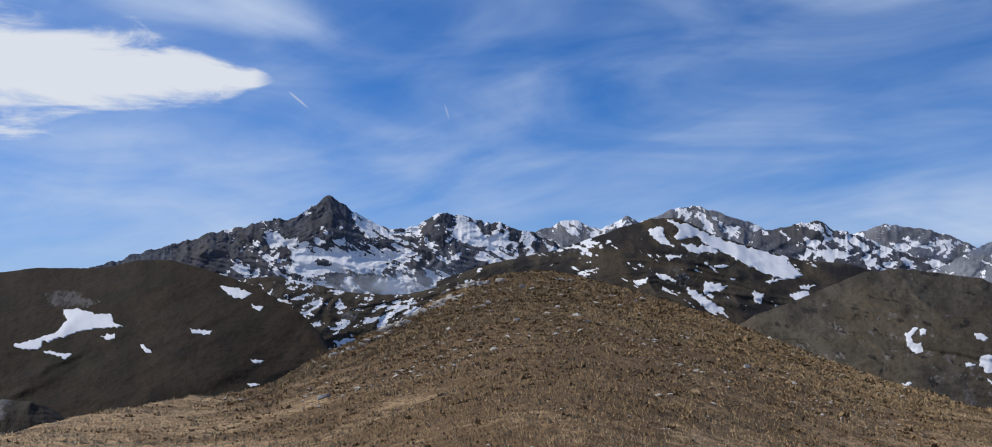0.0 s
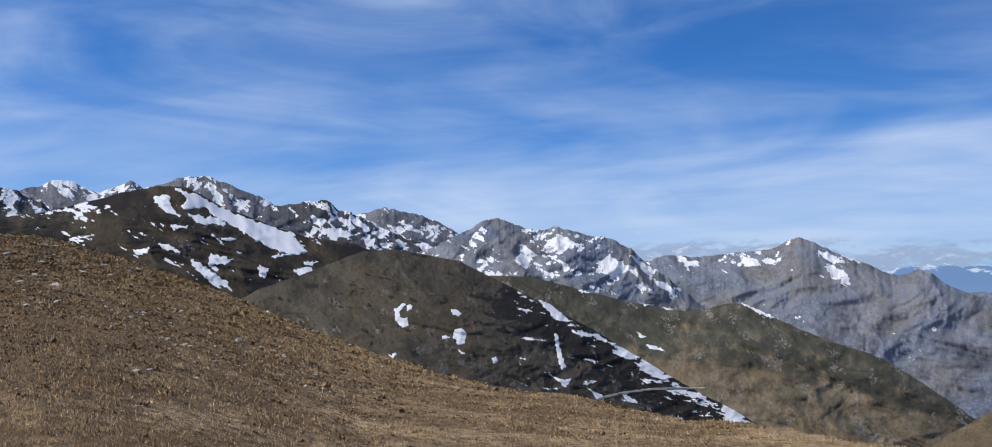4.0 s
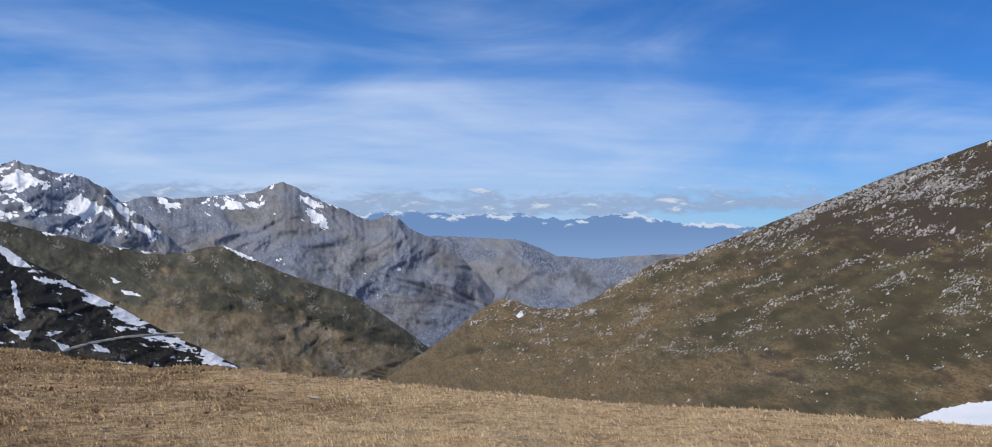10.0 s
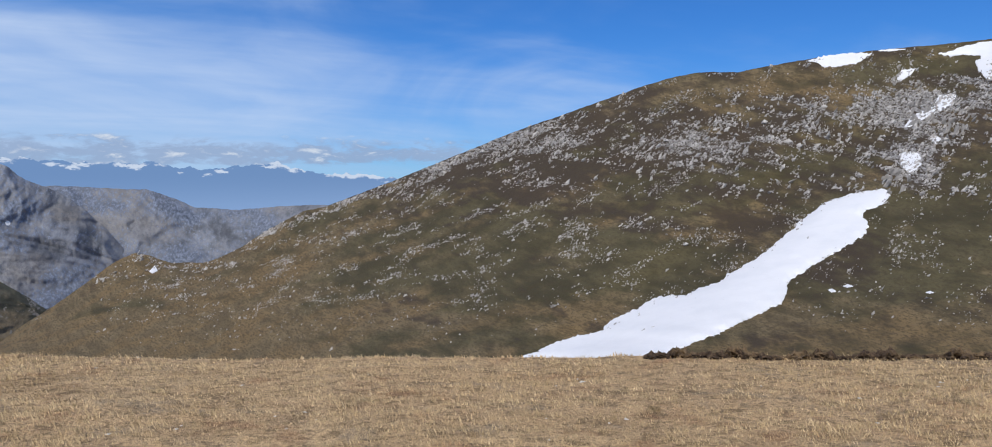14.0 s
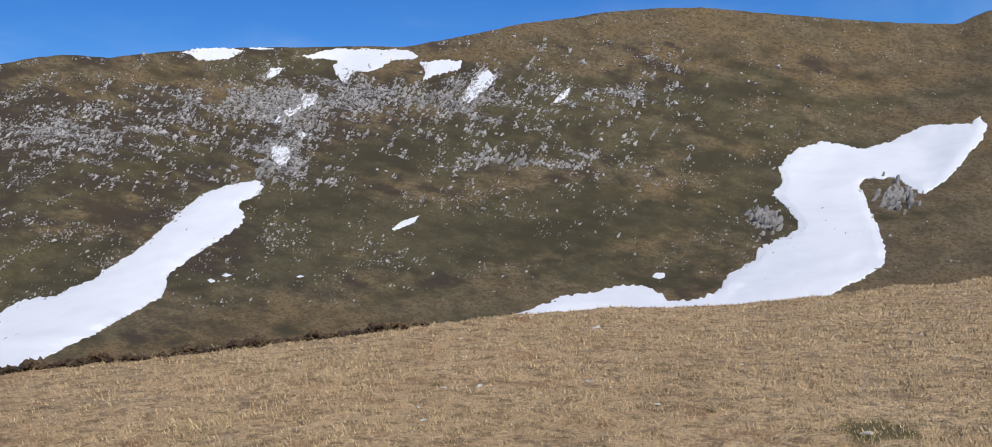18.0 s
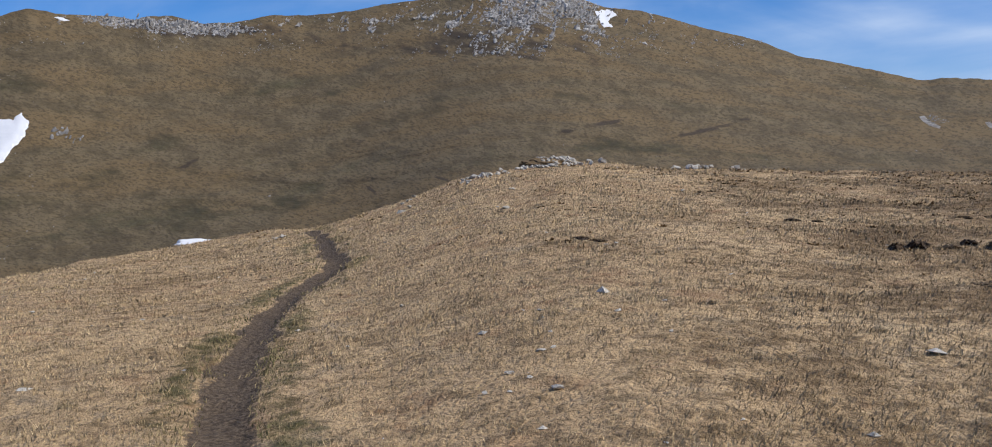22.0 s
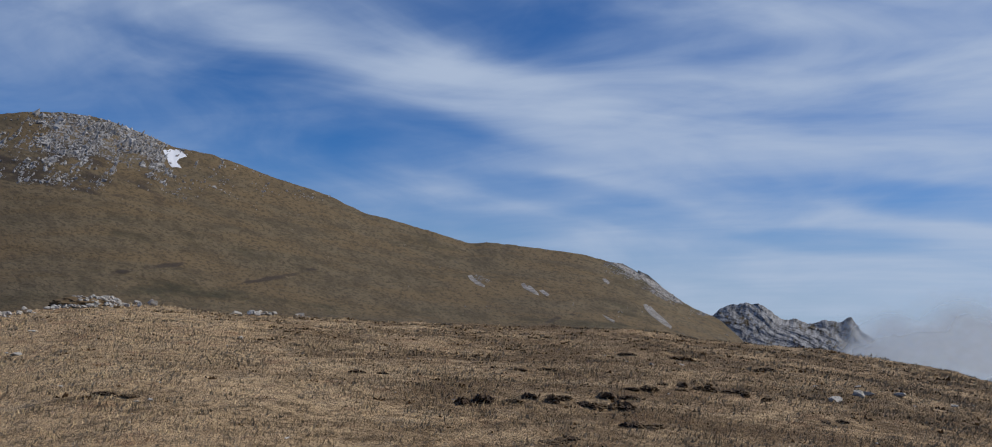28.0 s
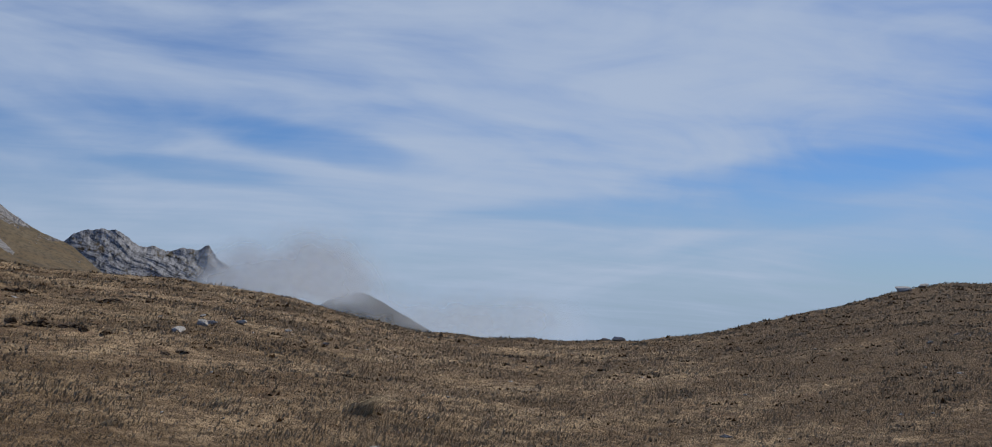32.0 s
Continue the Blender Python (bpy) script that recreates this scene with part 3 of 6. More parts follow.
def heath_and_shade_cover(x, y):
    """How far brown heath, and in the east painted backlit shade, takes the place of straw-coloured grass."""
    r = np.hypot(x, y)
    az = np.degrees(np.arctan2(x, y))
    full = np.where(az < -60, az + 360, az)
    mound = 1.05 * np.exp(-((full - 2) / 25) ** 2) * (0.72 + 0.28 * smooth(r, 8, 30))
    # heath in the east, with the dark of backlit ground put into its colour
    east = 0.60 * smooth(full, 158, 205) * smooth(300 - full, 0, 20) + 0.24 * smooth(full, 236, 262)
    north = 0.52 * np.exp(-((full - 42) / 20) ** 2) + 0.34 * np.exp(-((full - 156) / 10) ** 2)
    return (mound + east + north) * smooth(r, 1.5, 6.0) + 0.45 * fbm(x / 2.2, y / 2.2, 5, 21, 0.6) + 0.03


def build_ground():
    az = np.concatenate([np.arange(-36, 284, 0.35), np.arange(284, 324.5, 2.0)])
    az[-1] = 324.0
    r = np.concatenate([[0.0, 0.3, 0.6, 0.9, 1.2, 1.5, 1.8, 2.1], np.geomspace(2.4, 80, 235), np.geomspace(84, 4900, 60)])
    A, R = np.meshgrid(az, r)
    x, y = np.sin(np.radians(A)) * R, np.cos(np.radians(A)) * R
    z = ground_height(x, y)
    path = trail_mask(x, y)
    z = z - 0.07 * path
    P = np.stack([x, y, z], -1)
    ob = mesh_object("ground", P.reshape(-1, 3), grid_faces(len(r), len(az)), M_GROUND)
    heath = heath_and_shade_cover(x, y)
    moss = 0.55 * fbm(x / 1.9, y / 1.9, 4, 61) - 0.05 + 0.55 * np.exp(-(np.maximum(trail_distance(x, y) - 0.42, 0) / 0.30) ** 2) * (1 - path) * (R < 30)
    moss = moss + 1.1 * np.exp(-((A - 141.5) / 2.6) ** 2 - ((R - 7.6) / 0.45) ** 2)
    set_mask(ob, path.ravel(), np.clip(heath, 0, 1).ravel(), np.clip(moss, 0, 1).ravel(), np.ones(R.size))
    tagged(ob, "dry straw-coloured alpine turf falling away into the valley", "meadow", kind="structure")
    return ob


ground = build_ground()


# ---- hills and mountains ----
def hillside_masks(A, E, v, d, s, l):
    """Bare rock above the gullies, olive turf to the north, straw-coloured turf in the bowl, dark heath in bands, broad
    darker areas.
    """
    f = fbm(s / 30, l / 26, 5, 71, 0.6)
    g = fbm(s / 70, l / 60, 4, 72)
    top = np.interp(A, hill_top_az, hill_top_el)
    band = fbm((s + 0.8 * l) / 9, (l - 0.8 * s) / 60, 4, 73)
    bowl = smooth(A, 141, 152)
    upper = smooth(E, -4.0, 2.5) * (1 - smooth(A, 126, 142)) * (0.7 + 0.3 * smooth(A, 62, 80)) * (1 - 0.7 * np.exp(-((E - top + 0.8) / 0.8) ** 2) * smooth(A, 84, 90))
    rock = 1.1 * blobs(A, E, HILL_ROCK) + 0.45 * upper + 0.45 * f + 0.6 * band - 0.14 + 0.50 * np.exp(-((top - E) / 1.1) ** 2) * (1 - smooth(A, 84, 92)) - 1.5 * bowl * (1 - smooth(E, 5.2, 6.5)) * (A < 200) - 1.0 * smooth(A, 185, 188) * (1 - smooth(A, 206, 209))
    green = 0.68 - 0.50 * smooth(A, 134, 152) - 0.40 * (1 - smooth(A, 66, 80)) + 0.6 * g + 0.3 * f + 0.12 * blobs(A, E, [(158, -3.2, 9, 2.2, 1.0), (152, -1.5, 5, 2.5, 0.6)]) + blobs(A, E, HILL_GREEN) - 0.5 * smooth(E, 5.0, 8.0) * (A > 112) - 0.35 * np.exp(-((E + 7.8) / 1.2) ** 2)
    dark = 0.04 - 0.3 * g + (0.34 - 0.22 * bowl) * fbm((s + 0.5 * l) / 22, (l - 0.5 * s) / 60, 4, 74, 0.6) + 0.22 * (1 - smooth(A, 104, 136)) - 0.26 * bowl - 0.22 * (1 - smooth(A, 66, 80)) + 0.14 * smooth(A, 176, 190) + 0.10 * smooth(A, 186, 200) + blobs(A, E, HILL_DARK) + 0.55 * np.clip(rock, 0, 1)
    for (a0, e0), (a1, e1) in SCARS:
        u = np.clip((A - a0) / (a1 - a0), 0, 1)
        off = E - (e0 + (e1 - e0) * u) - 0.12 * fbm(s / 9, l / 9, 3, 79)
        dark = dark + 1.1 * np.exp(-(off / 0.15) ** 2) * smooth(np.minimum(A - a0, a1 - A), -0.3, 0.4) * (0.6 + 0.7 * fbm(s / 14, l / 14, 3, 80))
    return 0 * A, np.clip(rock, 0, 1), np.clip(green, 0, 1), np.clip(dark, 0, 1)


SCARS = [((161.9, 0.75), (167.6, -1.6)), ((167.2, -1.2), (168.4, -2.3)), ((167.0, 0.2), (169.8, -0.5)), ((170.4, -0.4), (172.5, -1.1)), ((204.3, 0.0), (206.7, 0.9)), ((156.0, -0.6), (160.5, 1.9)), ((176.0, 1.2), (184.0, 3.0)), ((186.0, 1.6), (191.0, 2.9))]
HILL_ROCK = [(86.36, 3.43), (96.38, 2.60), (102.97, 4.82), (108.03, 3.95), (112.75, 4.99), (119.66, 4.75), (107.96, 0.83), (102.47, 0.95), (127.64, 4.75), (122.22, 0.86), (125.86, 0.76)]
HILL_ROCK = [(a, e, w, h, k) for (a, e), (w, h, k) in zip(HILL_ROCK, [(6, 1.8, 0.30), (5, 2.4, 0.34), (4, 1.6, 0.34), (2.4, 2.4, 0.62), (3.2, 1.3, 0.62), (2.4, 1.4, 0.55), (1.6, 1.6, 0.6), (3, 1, 0.35), (6, 0.8, 0.38), (2.4, 0.7, 0.45), (1.8, 1.0, 0.4)])]
HILL_ROCK += [(a, e, w, h, k) for (a, e), (w, h, k) in zip([(136.79, -3.04), (143.91, -1.83), (150.20, 1.54), (118.89, 0.67), (177.91, 9.03), (181.04, 9.02), (174.02, 8.62), (156.24, 8.08), (166.06, 8.45), (209.85, 3.30), (212.17, 2.09)],
              [(0.9, 0.7, 1.2), (0.9, 0.7, 1.4), (1.0, 0.5, 0.45), (2.0, 0.7, 0.35), (3.2, 1.2, 0.70), (2.0, 1.5, 0.6), (5.0, 1.0, 0.5), (2.6, 0.45, 0.75), (5, 0.6, 0.45), (1.4, 0.35, 0.9), (1.2, 0.45, 0.9)])] + [(a, e, 0.8, 0.3, 1.3) for a, e in [(200.30, 2.67), (201.16, 2.43), (203.41, 2.13), (204.00, 1.77), (206.38, 1.27), (197.31, 3.80)]]
HILL_ROCK += [(a, e, 1.7, 0.35, 0.8) for a, e in [(152.38, 7.95), (154.26, 7.86), (156.53, 7.57), (158.54, 7.77), (160.62, 7.98)]]
HILL_ROCK += [(a, e, 2.6, 0.8, 0.7) for a, e in [(175.97, 10.37), (178.70, 10.08)]] + [(a, e, 4.0, 0.7, 0.3) for a, e in [(174.01, 7.11), (177.90, 6.75)]]
HILL_ROCK += [(a, e, 0.9, 0.28, 1.0) for a, e in [(208.67, 3.83), (210.82, 3.01), (211.60, 2.49), (212.94, 1.73), (214.47, 1.00)]]
HILL_GREEN = [(78, -6, 8, 2.0, 0.15), (112, -5.0, 10, 2.0, 0.25), (126, -3, 7, 2, 0.2), (100, 5.5, 9, 1.2, -0.5), (112, 1.2, 5, 1.2, 0.2)]
# the spot at azimuth 90 is brown heath with its shadow put into colour
HILL_DARK = [(a, e, w, h, k) for (a, e), (w, h, k) in zip([(133.65, 5.80), (127.66, 7.64), (134.62, 2.67), (132.76, -7.40), (150.25, 5.76)], [(9, 0.9, 0.40), (7, 0.6, 0.3), (6, 0.8, 0.3), (2.0, 0.6, 0.45), (8, 1.0, 0.15)])] + [(90, 4.0, 9, 3.0, 0.30), (84, 1.0, 6, 2.5, 0.25), (168, 7.2, 16, 1.3, 0.66), (181, 5.0, 9, 3.2, 0.26), (153, -2.5, 5, 2.0, 0.20), (139, -5.5, 2.2, 2.0, 0.5), (104, -4.6, 3.0, 1.3, 0.45), (96, -2.0, 6, 2.2, 0.25), (145, -2.4, 2.5, 1.5, 0.4), (118, -6.6, 3, 0.8, 0.3)]

HILL_SKY = chain([(53.54, -8.38), (55.51, -6.98), (57.86, -5.52), (59.42, -4.41), (60.58, -3.53), (61.73, -2.96), (62.47, -3.08), (63.58, -3.61), (65.78, -3.72), (67.60, -2.97), (69.39, -1.86), (71.49, -0.77)],
                 [(72.70, -0.58), (76.62, 0.83), (80.57, 2.35), (84.52, 3.86), (88.41, 5.13), (92.23, 6.36), (94.10, 6.85), (95.94, 7.14), (98.09, 7.03), (100.54, 7.36), (102.92, 7.64)],
                 [(102.70, 7.66), (105.04, 7.78), (108.94, 7.85), (112.83, 7.93), (115.15, 7.88), (118.59, 8.44), (122.32, 9.16), (125.92, 9.48)],
                 [(127.35, 9.69), (131.05, 9.78), (133.31, 9.68), (136.74, 9.19), (140.60, 8.61), (144.48, 8.02), (147.38, 7.74), (147.77, 8.03), (148.73, 8.37), (150.26, 8.15)],
                 [(153.36, 8.25), (154.14, 8.07), (154.94, 8.32), (156.24, 8.44), (157.89, 8.08), (159.94, 8.25), (161.69, 8.73), (164.19, 8.83), (166.76, 9.18), (168.63, 9.61), (172.04, 10.06), (173.96, 10.54), (175.90, 10.78), (177.84, 10.72), (180.17, 10.12), (182.11, 9.44), (184.05, 9.26), (185.98, 8.74), (187.90, 8.14), (190.93, 7.38), (193.53, 6.30)],
                 [(192.57, 6.81), (194.83, 6.08), (197.13, 5.51), (199.06, 5.01), (200.22, 4.74), (201.00, 4.89), (204.14, 4.64), (207.28, 4.29), (209.62, 3.67), (211.55, 2.66), (213.46, 1.39), (215.36, 0.59), (217.02, -0.89), (218.30, -1.84)])
HILL_R = [(56, 900), (64, 800), (72, 640), (84, 500), (100, 430), (130, 430), (148, 470), (158, 480), (170, 470), (183, 450), (200, 430), (214, 430), (222, 450)]
HILL_NEAR = [(56, 560), (64, 420), (76, 200), (90, 150), (110, 130), (135, 130), (150, 130), (165, 118), (180, 105), (200, 100), (222, 120)]
hill_top_az, hill_top_el = [k[0] for k in HILL_SKY], [k[1] for k in HILL_SKY]
hill = Slope("hillside", HILL_SKY, HILL_R, rel(BROW_ALL, 1.0), HILL_NEAR, M_HILLSIDE, step=0.145, rows=175, amp=4.5, wave=85.0, gain=0.44, jag=0.05, seed=3, tilt=0.5, soft=0.3, stretch=1.5, fan=0.0, bare=0.62,
             folds=[(86, 112, 3.0, 26.0), (128, 150, 4.5, 16.0), (104, 124, 6.0, -14.0), (147, 150, 3.0, -9.0)], masks=hillside_masks, power=1.5,
             label="broad grassy mountainside strewn with pale limestone outcrops")


def unit(x):
    return (x - x.mean()) / x.std()


def speckle(cover, scale, seed, dark=0.0, rock=0.3, green=0.0):
    """Snow in the hollows of a face; cover gives the share of the ground that it hides."""
    def masks(A, E, v, d, s, l):
        c = np.clip(cover(A, E), 0.002, 0.98)
        small = gullies(s + 0.3 * l, l, scale * 0.5, 2.6, seed + 3, 0.72, 5)
        h = unit(-0.55 * unit(d) - 0.75 * unit(small) + 0.45 * unit(fbm(s / (scale * 0.8), l / (scale * 1.2), 5, seed, 0.6)))
        snow = 0.5 + 0.55 * (h + np.log(c / (1 - c)) / 1.7)
        rk = rock + 0.6 * fbm(s / (scale * 2), l / (scale * 2.5), 4, seed + 5)
        dk = dark + 0.7 * fbm(s / (scale * 2.2), l / (scale * 2), 4, seed + 8)
        gr = green + 0.5 * fbm(s / (scale * 3), l / (scale * 2), 3, seed + 11)
        return np.clip(snow, 0, 1), np.clip(rk, 0, 1), np.clip(gr, 0, 1), np.clip(dk, 0, 1)
    return masks


def even(a0, a1, value):
    return [(a0, value), (a1, value)]


LEFT_SKY = [(-50, 1.0), (-36, 2.6), (-28.42, 4.45), (-26.56, 4.74), (-23.31, 4.77), (-21.30, 5.28), (-19.56, 5.31), (-17.77, 4.85), (-15.95, 4.26), (-14.09, 3.43), (-12.21, 2.36), (-10.69, 0.81), (-9.91, -0.91)]
def dark_hill_masks(A, E, v, d, s, l):
    scree = blobs(A, E, [(a, e, 1.3, 0.6, 0.9) for a, e in [(-25.38, 3.17), (-24.39, 2.75)]])
    rock = scree - 0.25 + 0.5 * fbm(s / 14, l / 20, 5, 66, 0.65) + 0.3 * smooth(A, -17, -12)
    green = 0.35 + 0.5 * fbm(s / 60, l / 50, 4, 67)
    snow = 0.02 + 0.75 * fbm(s / 9, l / 9, 4, 69, 0.62) * smooth(fbm(s / 60, l / 40, 3, 70), -0.15, 0.5) + 0.30 * smooth(A, -15.5, -12.5) * fbm(s / 16, l / 40, 4, 64)
    return np.clip(snow, 0, 0.62), np.clip(rock, 0, 1), np.clip(green, 0, 1), np.clip(0.15 + 0.6 * fbm(s / 30, l / 40, 4, 68), 0, 1)


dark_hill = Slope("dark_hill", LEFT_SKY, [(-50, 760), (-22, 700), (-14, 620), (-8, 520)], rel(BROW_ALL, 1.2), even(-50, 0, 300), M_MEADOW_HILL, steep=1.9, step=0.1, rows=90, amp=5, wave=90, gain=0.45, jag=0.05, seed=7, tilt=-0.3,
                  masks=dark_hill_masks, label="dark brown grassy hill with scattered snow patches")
Slope("stony_bump", [(-40, -2.6), (-28.08, -2.46), (-26.86, -2.54), (-25.59, -2.94), (-24.80, -3.62), (-24.09, -4.62)], even(-40, -20, 110), even(-40, -20, -9.0), even(-40, -20, 90), M_ROCKY, step=0.08, rows=30, amp=2.0, wave=9, jag=0.06, seed=13,
      masks=lambda A, E, v, d, s, l: (0 * A, np.clip(0.4 + 0.6 * fbm(s / 4, l / 4, 4, 8), 0, 1), 0 * A, 0 * A + 0.4), label="dark stony bump below the meadow")
Slope("snow_streaked_ridge", [(-18.45, 3.80), (-16.31, 4.07), (-14.48, 4.35), (-13.36, 4.39), (-11.09, 3.89), (-8.80, 3.34), (-5.70, 3.23), (-3.35, 3.75), (-1.37, 4.20), (0.59, 3.77)], even(-20, 5, 1100), rel(BROW_ALL, 1.0), even(-20, 5, 640), M_ROCKY,
      steep=1.5, step=0.07, rows=70, amp=9, wave=60, gain=0.5, jag=0.08, seed=11, tilt=0.5, masks=speckle(lambda A, E: 0.20 + 0.25 * blobs(A, E, [(-7, 0.5, 3, 1.5, 1)]), 26, 6, dark=0.25, rock=0.3),
      label="dark stony ridge streaked with snow")
PEAK_SKY = [(-30, 1.4), (-24.62, 4.46), (-21.98, 5.38), (-19.93, 6.09), (-17.46, 6.88), (-14.91, 7.50), (-13.64, 7.83), (-12.47, 7.93), (-11.52, 8.52), (-10.76, 9.19), (-10.34, 9.35), (-9.79, 9.00), (-8.82, 8.35), (-7.26, 7.50), (-5.69, 7.18), (-5.10, 7.46), (-3.71, 8.23), (-3.11, 8.27), (-2.52, 8.07), (-1.52, 8.02), (-0.73, 7.53), (0.26, 7.72), (1.05, 7.31), (2.24, 7.01), (3.41, 6.47), (4.57, 5.66), (6.11, 4.64)]
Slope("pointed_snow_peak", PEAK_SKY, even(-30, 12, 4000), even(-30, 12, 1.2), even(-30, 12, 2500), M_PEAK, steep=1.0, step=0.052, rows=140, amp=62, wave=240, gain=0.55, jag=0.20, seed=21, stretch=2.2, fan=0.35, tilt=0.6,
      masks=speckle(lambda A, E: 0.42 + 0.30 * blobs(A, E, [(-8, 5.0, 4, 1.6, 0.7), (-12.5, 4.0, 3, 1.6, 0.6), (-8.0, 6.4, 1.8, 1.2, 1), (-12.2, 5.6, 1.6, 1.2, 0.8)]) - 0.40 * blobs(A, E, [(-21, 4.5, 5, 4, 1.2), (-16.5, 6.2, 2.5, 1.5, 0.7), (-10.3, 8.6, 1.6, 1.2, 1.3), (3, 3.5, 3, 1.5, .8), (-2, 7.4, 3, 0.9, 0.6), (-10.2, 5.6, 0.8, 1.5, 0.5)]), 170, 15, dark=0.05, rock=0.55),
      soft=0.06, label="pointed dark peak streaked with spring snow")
GREY_SKY = [(-0.17, 5.75), (2.63, 7.04), (4.23, 7.67), (4.83, 7.70), (6.58, 7.10), (7.17, 7.31), (8.17, 7.87), (8.93, 7.41), (9.72, 7.65), (10.89, 8.11), (12.43, 8.27), (13.55, 7.95), (15.02, 7.30), (16.11, 6.91), (17.50, 5.78), (19.23, 4.76)]
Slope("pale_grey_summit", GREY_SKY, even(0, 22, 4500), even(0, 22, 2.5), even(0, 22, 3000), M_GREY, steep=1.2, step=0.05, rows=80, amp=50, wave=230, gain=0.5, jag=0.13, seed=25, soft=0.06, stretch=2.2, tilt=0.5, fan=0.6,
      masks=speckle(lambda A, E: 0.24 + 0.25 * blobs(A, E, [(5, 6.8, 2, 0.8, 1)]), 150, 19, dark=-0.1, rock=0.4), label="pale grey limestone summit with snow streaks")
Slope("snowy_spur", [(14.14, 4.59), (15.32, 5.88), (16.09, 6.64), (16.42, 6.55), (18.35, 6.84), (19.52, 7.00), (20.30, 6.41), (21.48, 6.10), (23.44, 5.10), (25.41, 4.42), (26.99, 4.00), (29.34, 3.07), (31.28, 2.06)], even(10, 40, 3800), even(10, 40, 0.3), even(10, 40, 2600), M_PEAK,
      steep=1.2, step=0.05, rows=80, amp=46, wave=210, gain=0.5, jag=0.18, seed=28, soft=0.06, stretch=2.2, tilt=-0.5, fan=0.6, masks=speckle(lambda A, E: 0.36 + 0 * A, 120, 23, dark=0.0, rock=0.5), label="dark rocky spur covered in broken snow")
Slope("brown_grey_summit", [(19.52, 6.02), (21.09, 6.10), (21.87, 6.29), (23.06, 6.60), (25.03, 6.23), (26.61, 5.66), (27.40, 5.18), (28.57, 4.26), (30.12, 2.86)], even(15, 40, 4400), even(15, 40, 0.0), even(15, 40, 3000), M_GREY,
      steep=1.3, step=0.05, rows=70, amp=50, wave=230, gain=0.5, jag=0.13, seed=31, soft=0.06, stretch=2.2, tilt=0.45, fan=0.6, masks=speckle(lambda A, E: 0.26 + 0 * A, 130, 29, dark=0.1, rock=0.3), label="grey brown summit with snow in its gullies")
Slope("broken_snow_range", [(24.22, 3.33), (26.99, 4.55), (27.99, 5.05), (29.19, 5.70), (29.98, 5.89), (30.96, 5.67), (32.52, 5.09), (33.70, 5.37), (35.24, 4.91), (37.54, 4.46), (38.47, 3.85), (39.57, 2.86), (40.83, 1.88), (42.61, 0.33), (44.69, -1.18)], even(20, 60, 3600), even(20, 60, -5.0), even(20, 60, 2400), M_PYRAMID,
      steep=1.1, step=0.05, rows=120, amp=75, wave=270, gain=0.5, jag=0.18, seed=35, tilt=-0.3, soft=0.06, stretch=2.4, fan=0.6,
      masks=speckle(lambda A, E: 0.22 * smooth(E, 0.2, 2.2) + 0.10 * blobs(A, E, [(32, 3.8, 4, 1.2, 1), (27, 4, 3, 2, 1)]), 140, 33, dark=0.2, rock=0.5), label="rocky range in haze-tinted blue grey with broken snowfields")
PYRAMID_SKY = [(36.60, 2.21), (38.11, 2.78), (40.40, 3.46), (42.71, 3.33), (44.67, 3.51), (46.63, 3.69), (47.42, 4.03), (48.30, 4.37), (49.20, 3.97), (50.18, 3.44), (51.35, 2.95), (52.53, 2.42), (53.31, 2.01), (53.90, 2.00), (54.69, 2.34), (55.46, 1.98), (56.23, 1.29), (57.58, 0.76), (58.72, 0.08), (60.23, -1.41), (61.70, -3.35), (63.15, -5.62)]
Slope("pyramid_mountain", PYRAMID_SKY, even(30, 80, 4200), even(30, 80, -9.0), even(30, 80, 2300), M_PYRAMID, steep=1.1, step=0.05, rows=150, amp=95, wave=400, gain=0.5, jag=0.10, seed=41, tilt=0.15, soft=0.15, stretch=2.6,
      masks=speckle(lambda A, E: 0.01 + 0.55 * blobs(A, E, [(45.5, 3.1, 1.5, 0.8, 1), (50.3, 3.4, 1.1, 0.8, 1), (41, 2.6, 1.5, 0.6, 0.6)]), 150, 37, dark=-0.25, rock=0.55), label="pyramid-shaped mountain in haze-tinted blue grey with steep ravines")
Slope("far_rocky_range", [(54.46, 0.62), (55.64, 0.91), (57.58, 0.96), (59.89, 0.84), (61.41, 0.70), (62.54, 0.72), (64.02, 0.15), (65.11, -0.40), (67.64, -0.62), (70.11, -0.46), (72.84, -0.42), (75.13, -0.63)], even(40, 90, 4600), even(40, 90, -9.0), even(40, 90, 3000), M_PYRAMID,
      steep=1.2, step=0.06, rows=110, amp=70, wave=320, gain=0.5, jag=0.05, seed=45, soft=0.08, masks=speckle(lambda A, E: 0 * A, 150, 41, dark=0.0, rock=0.6), label="hazy blue grey rocky range")
BLACK_SKY = [(-3.74, 4.03), (-0.97, 4.98), (1.81, 5.52), (3.79, 5.87), (5.78, 6.49), (7.95, 7.21), (9.71, 7.58), (11.06, 7.64), (12.01, 7.29), (13.48, 6.46), (15.31, 5.77), (16.75, 5.25), (18.52, 4.72), (20.62, 4.51), (22.63, 3.87), (24.25, 3.26), (26.12, 2.30)]
black_ridge = Slope("black_ridge", BLACK_SKY, even(-5, 32, 1600), rel(BROW_ALL, 1.0), even(-5, 32, 800), M_ROCKY, steep=1.8, step=0.06, rows=110, amp=16, wave=110, gain=0.52, jag=0.07, seed=51, tilt=-0.4, soft=0.08,
      masks=speckle(lambda A, E: 0.03 + 0.12 * blobs(A, E, [(6, 6.2, 3, 0.7, 1), (17, 4.6, 6, 0.5, 0.8)]), 60, 47, dark=0.5, rock=0.2, green=-0.3), label="dark scrubby ridge with snowfields below its top")
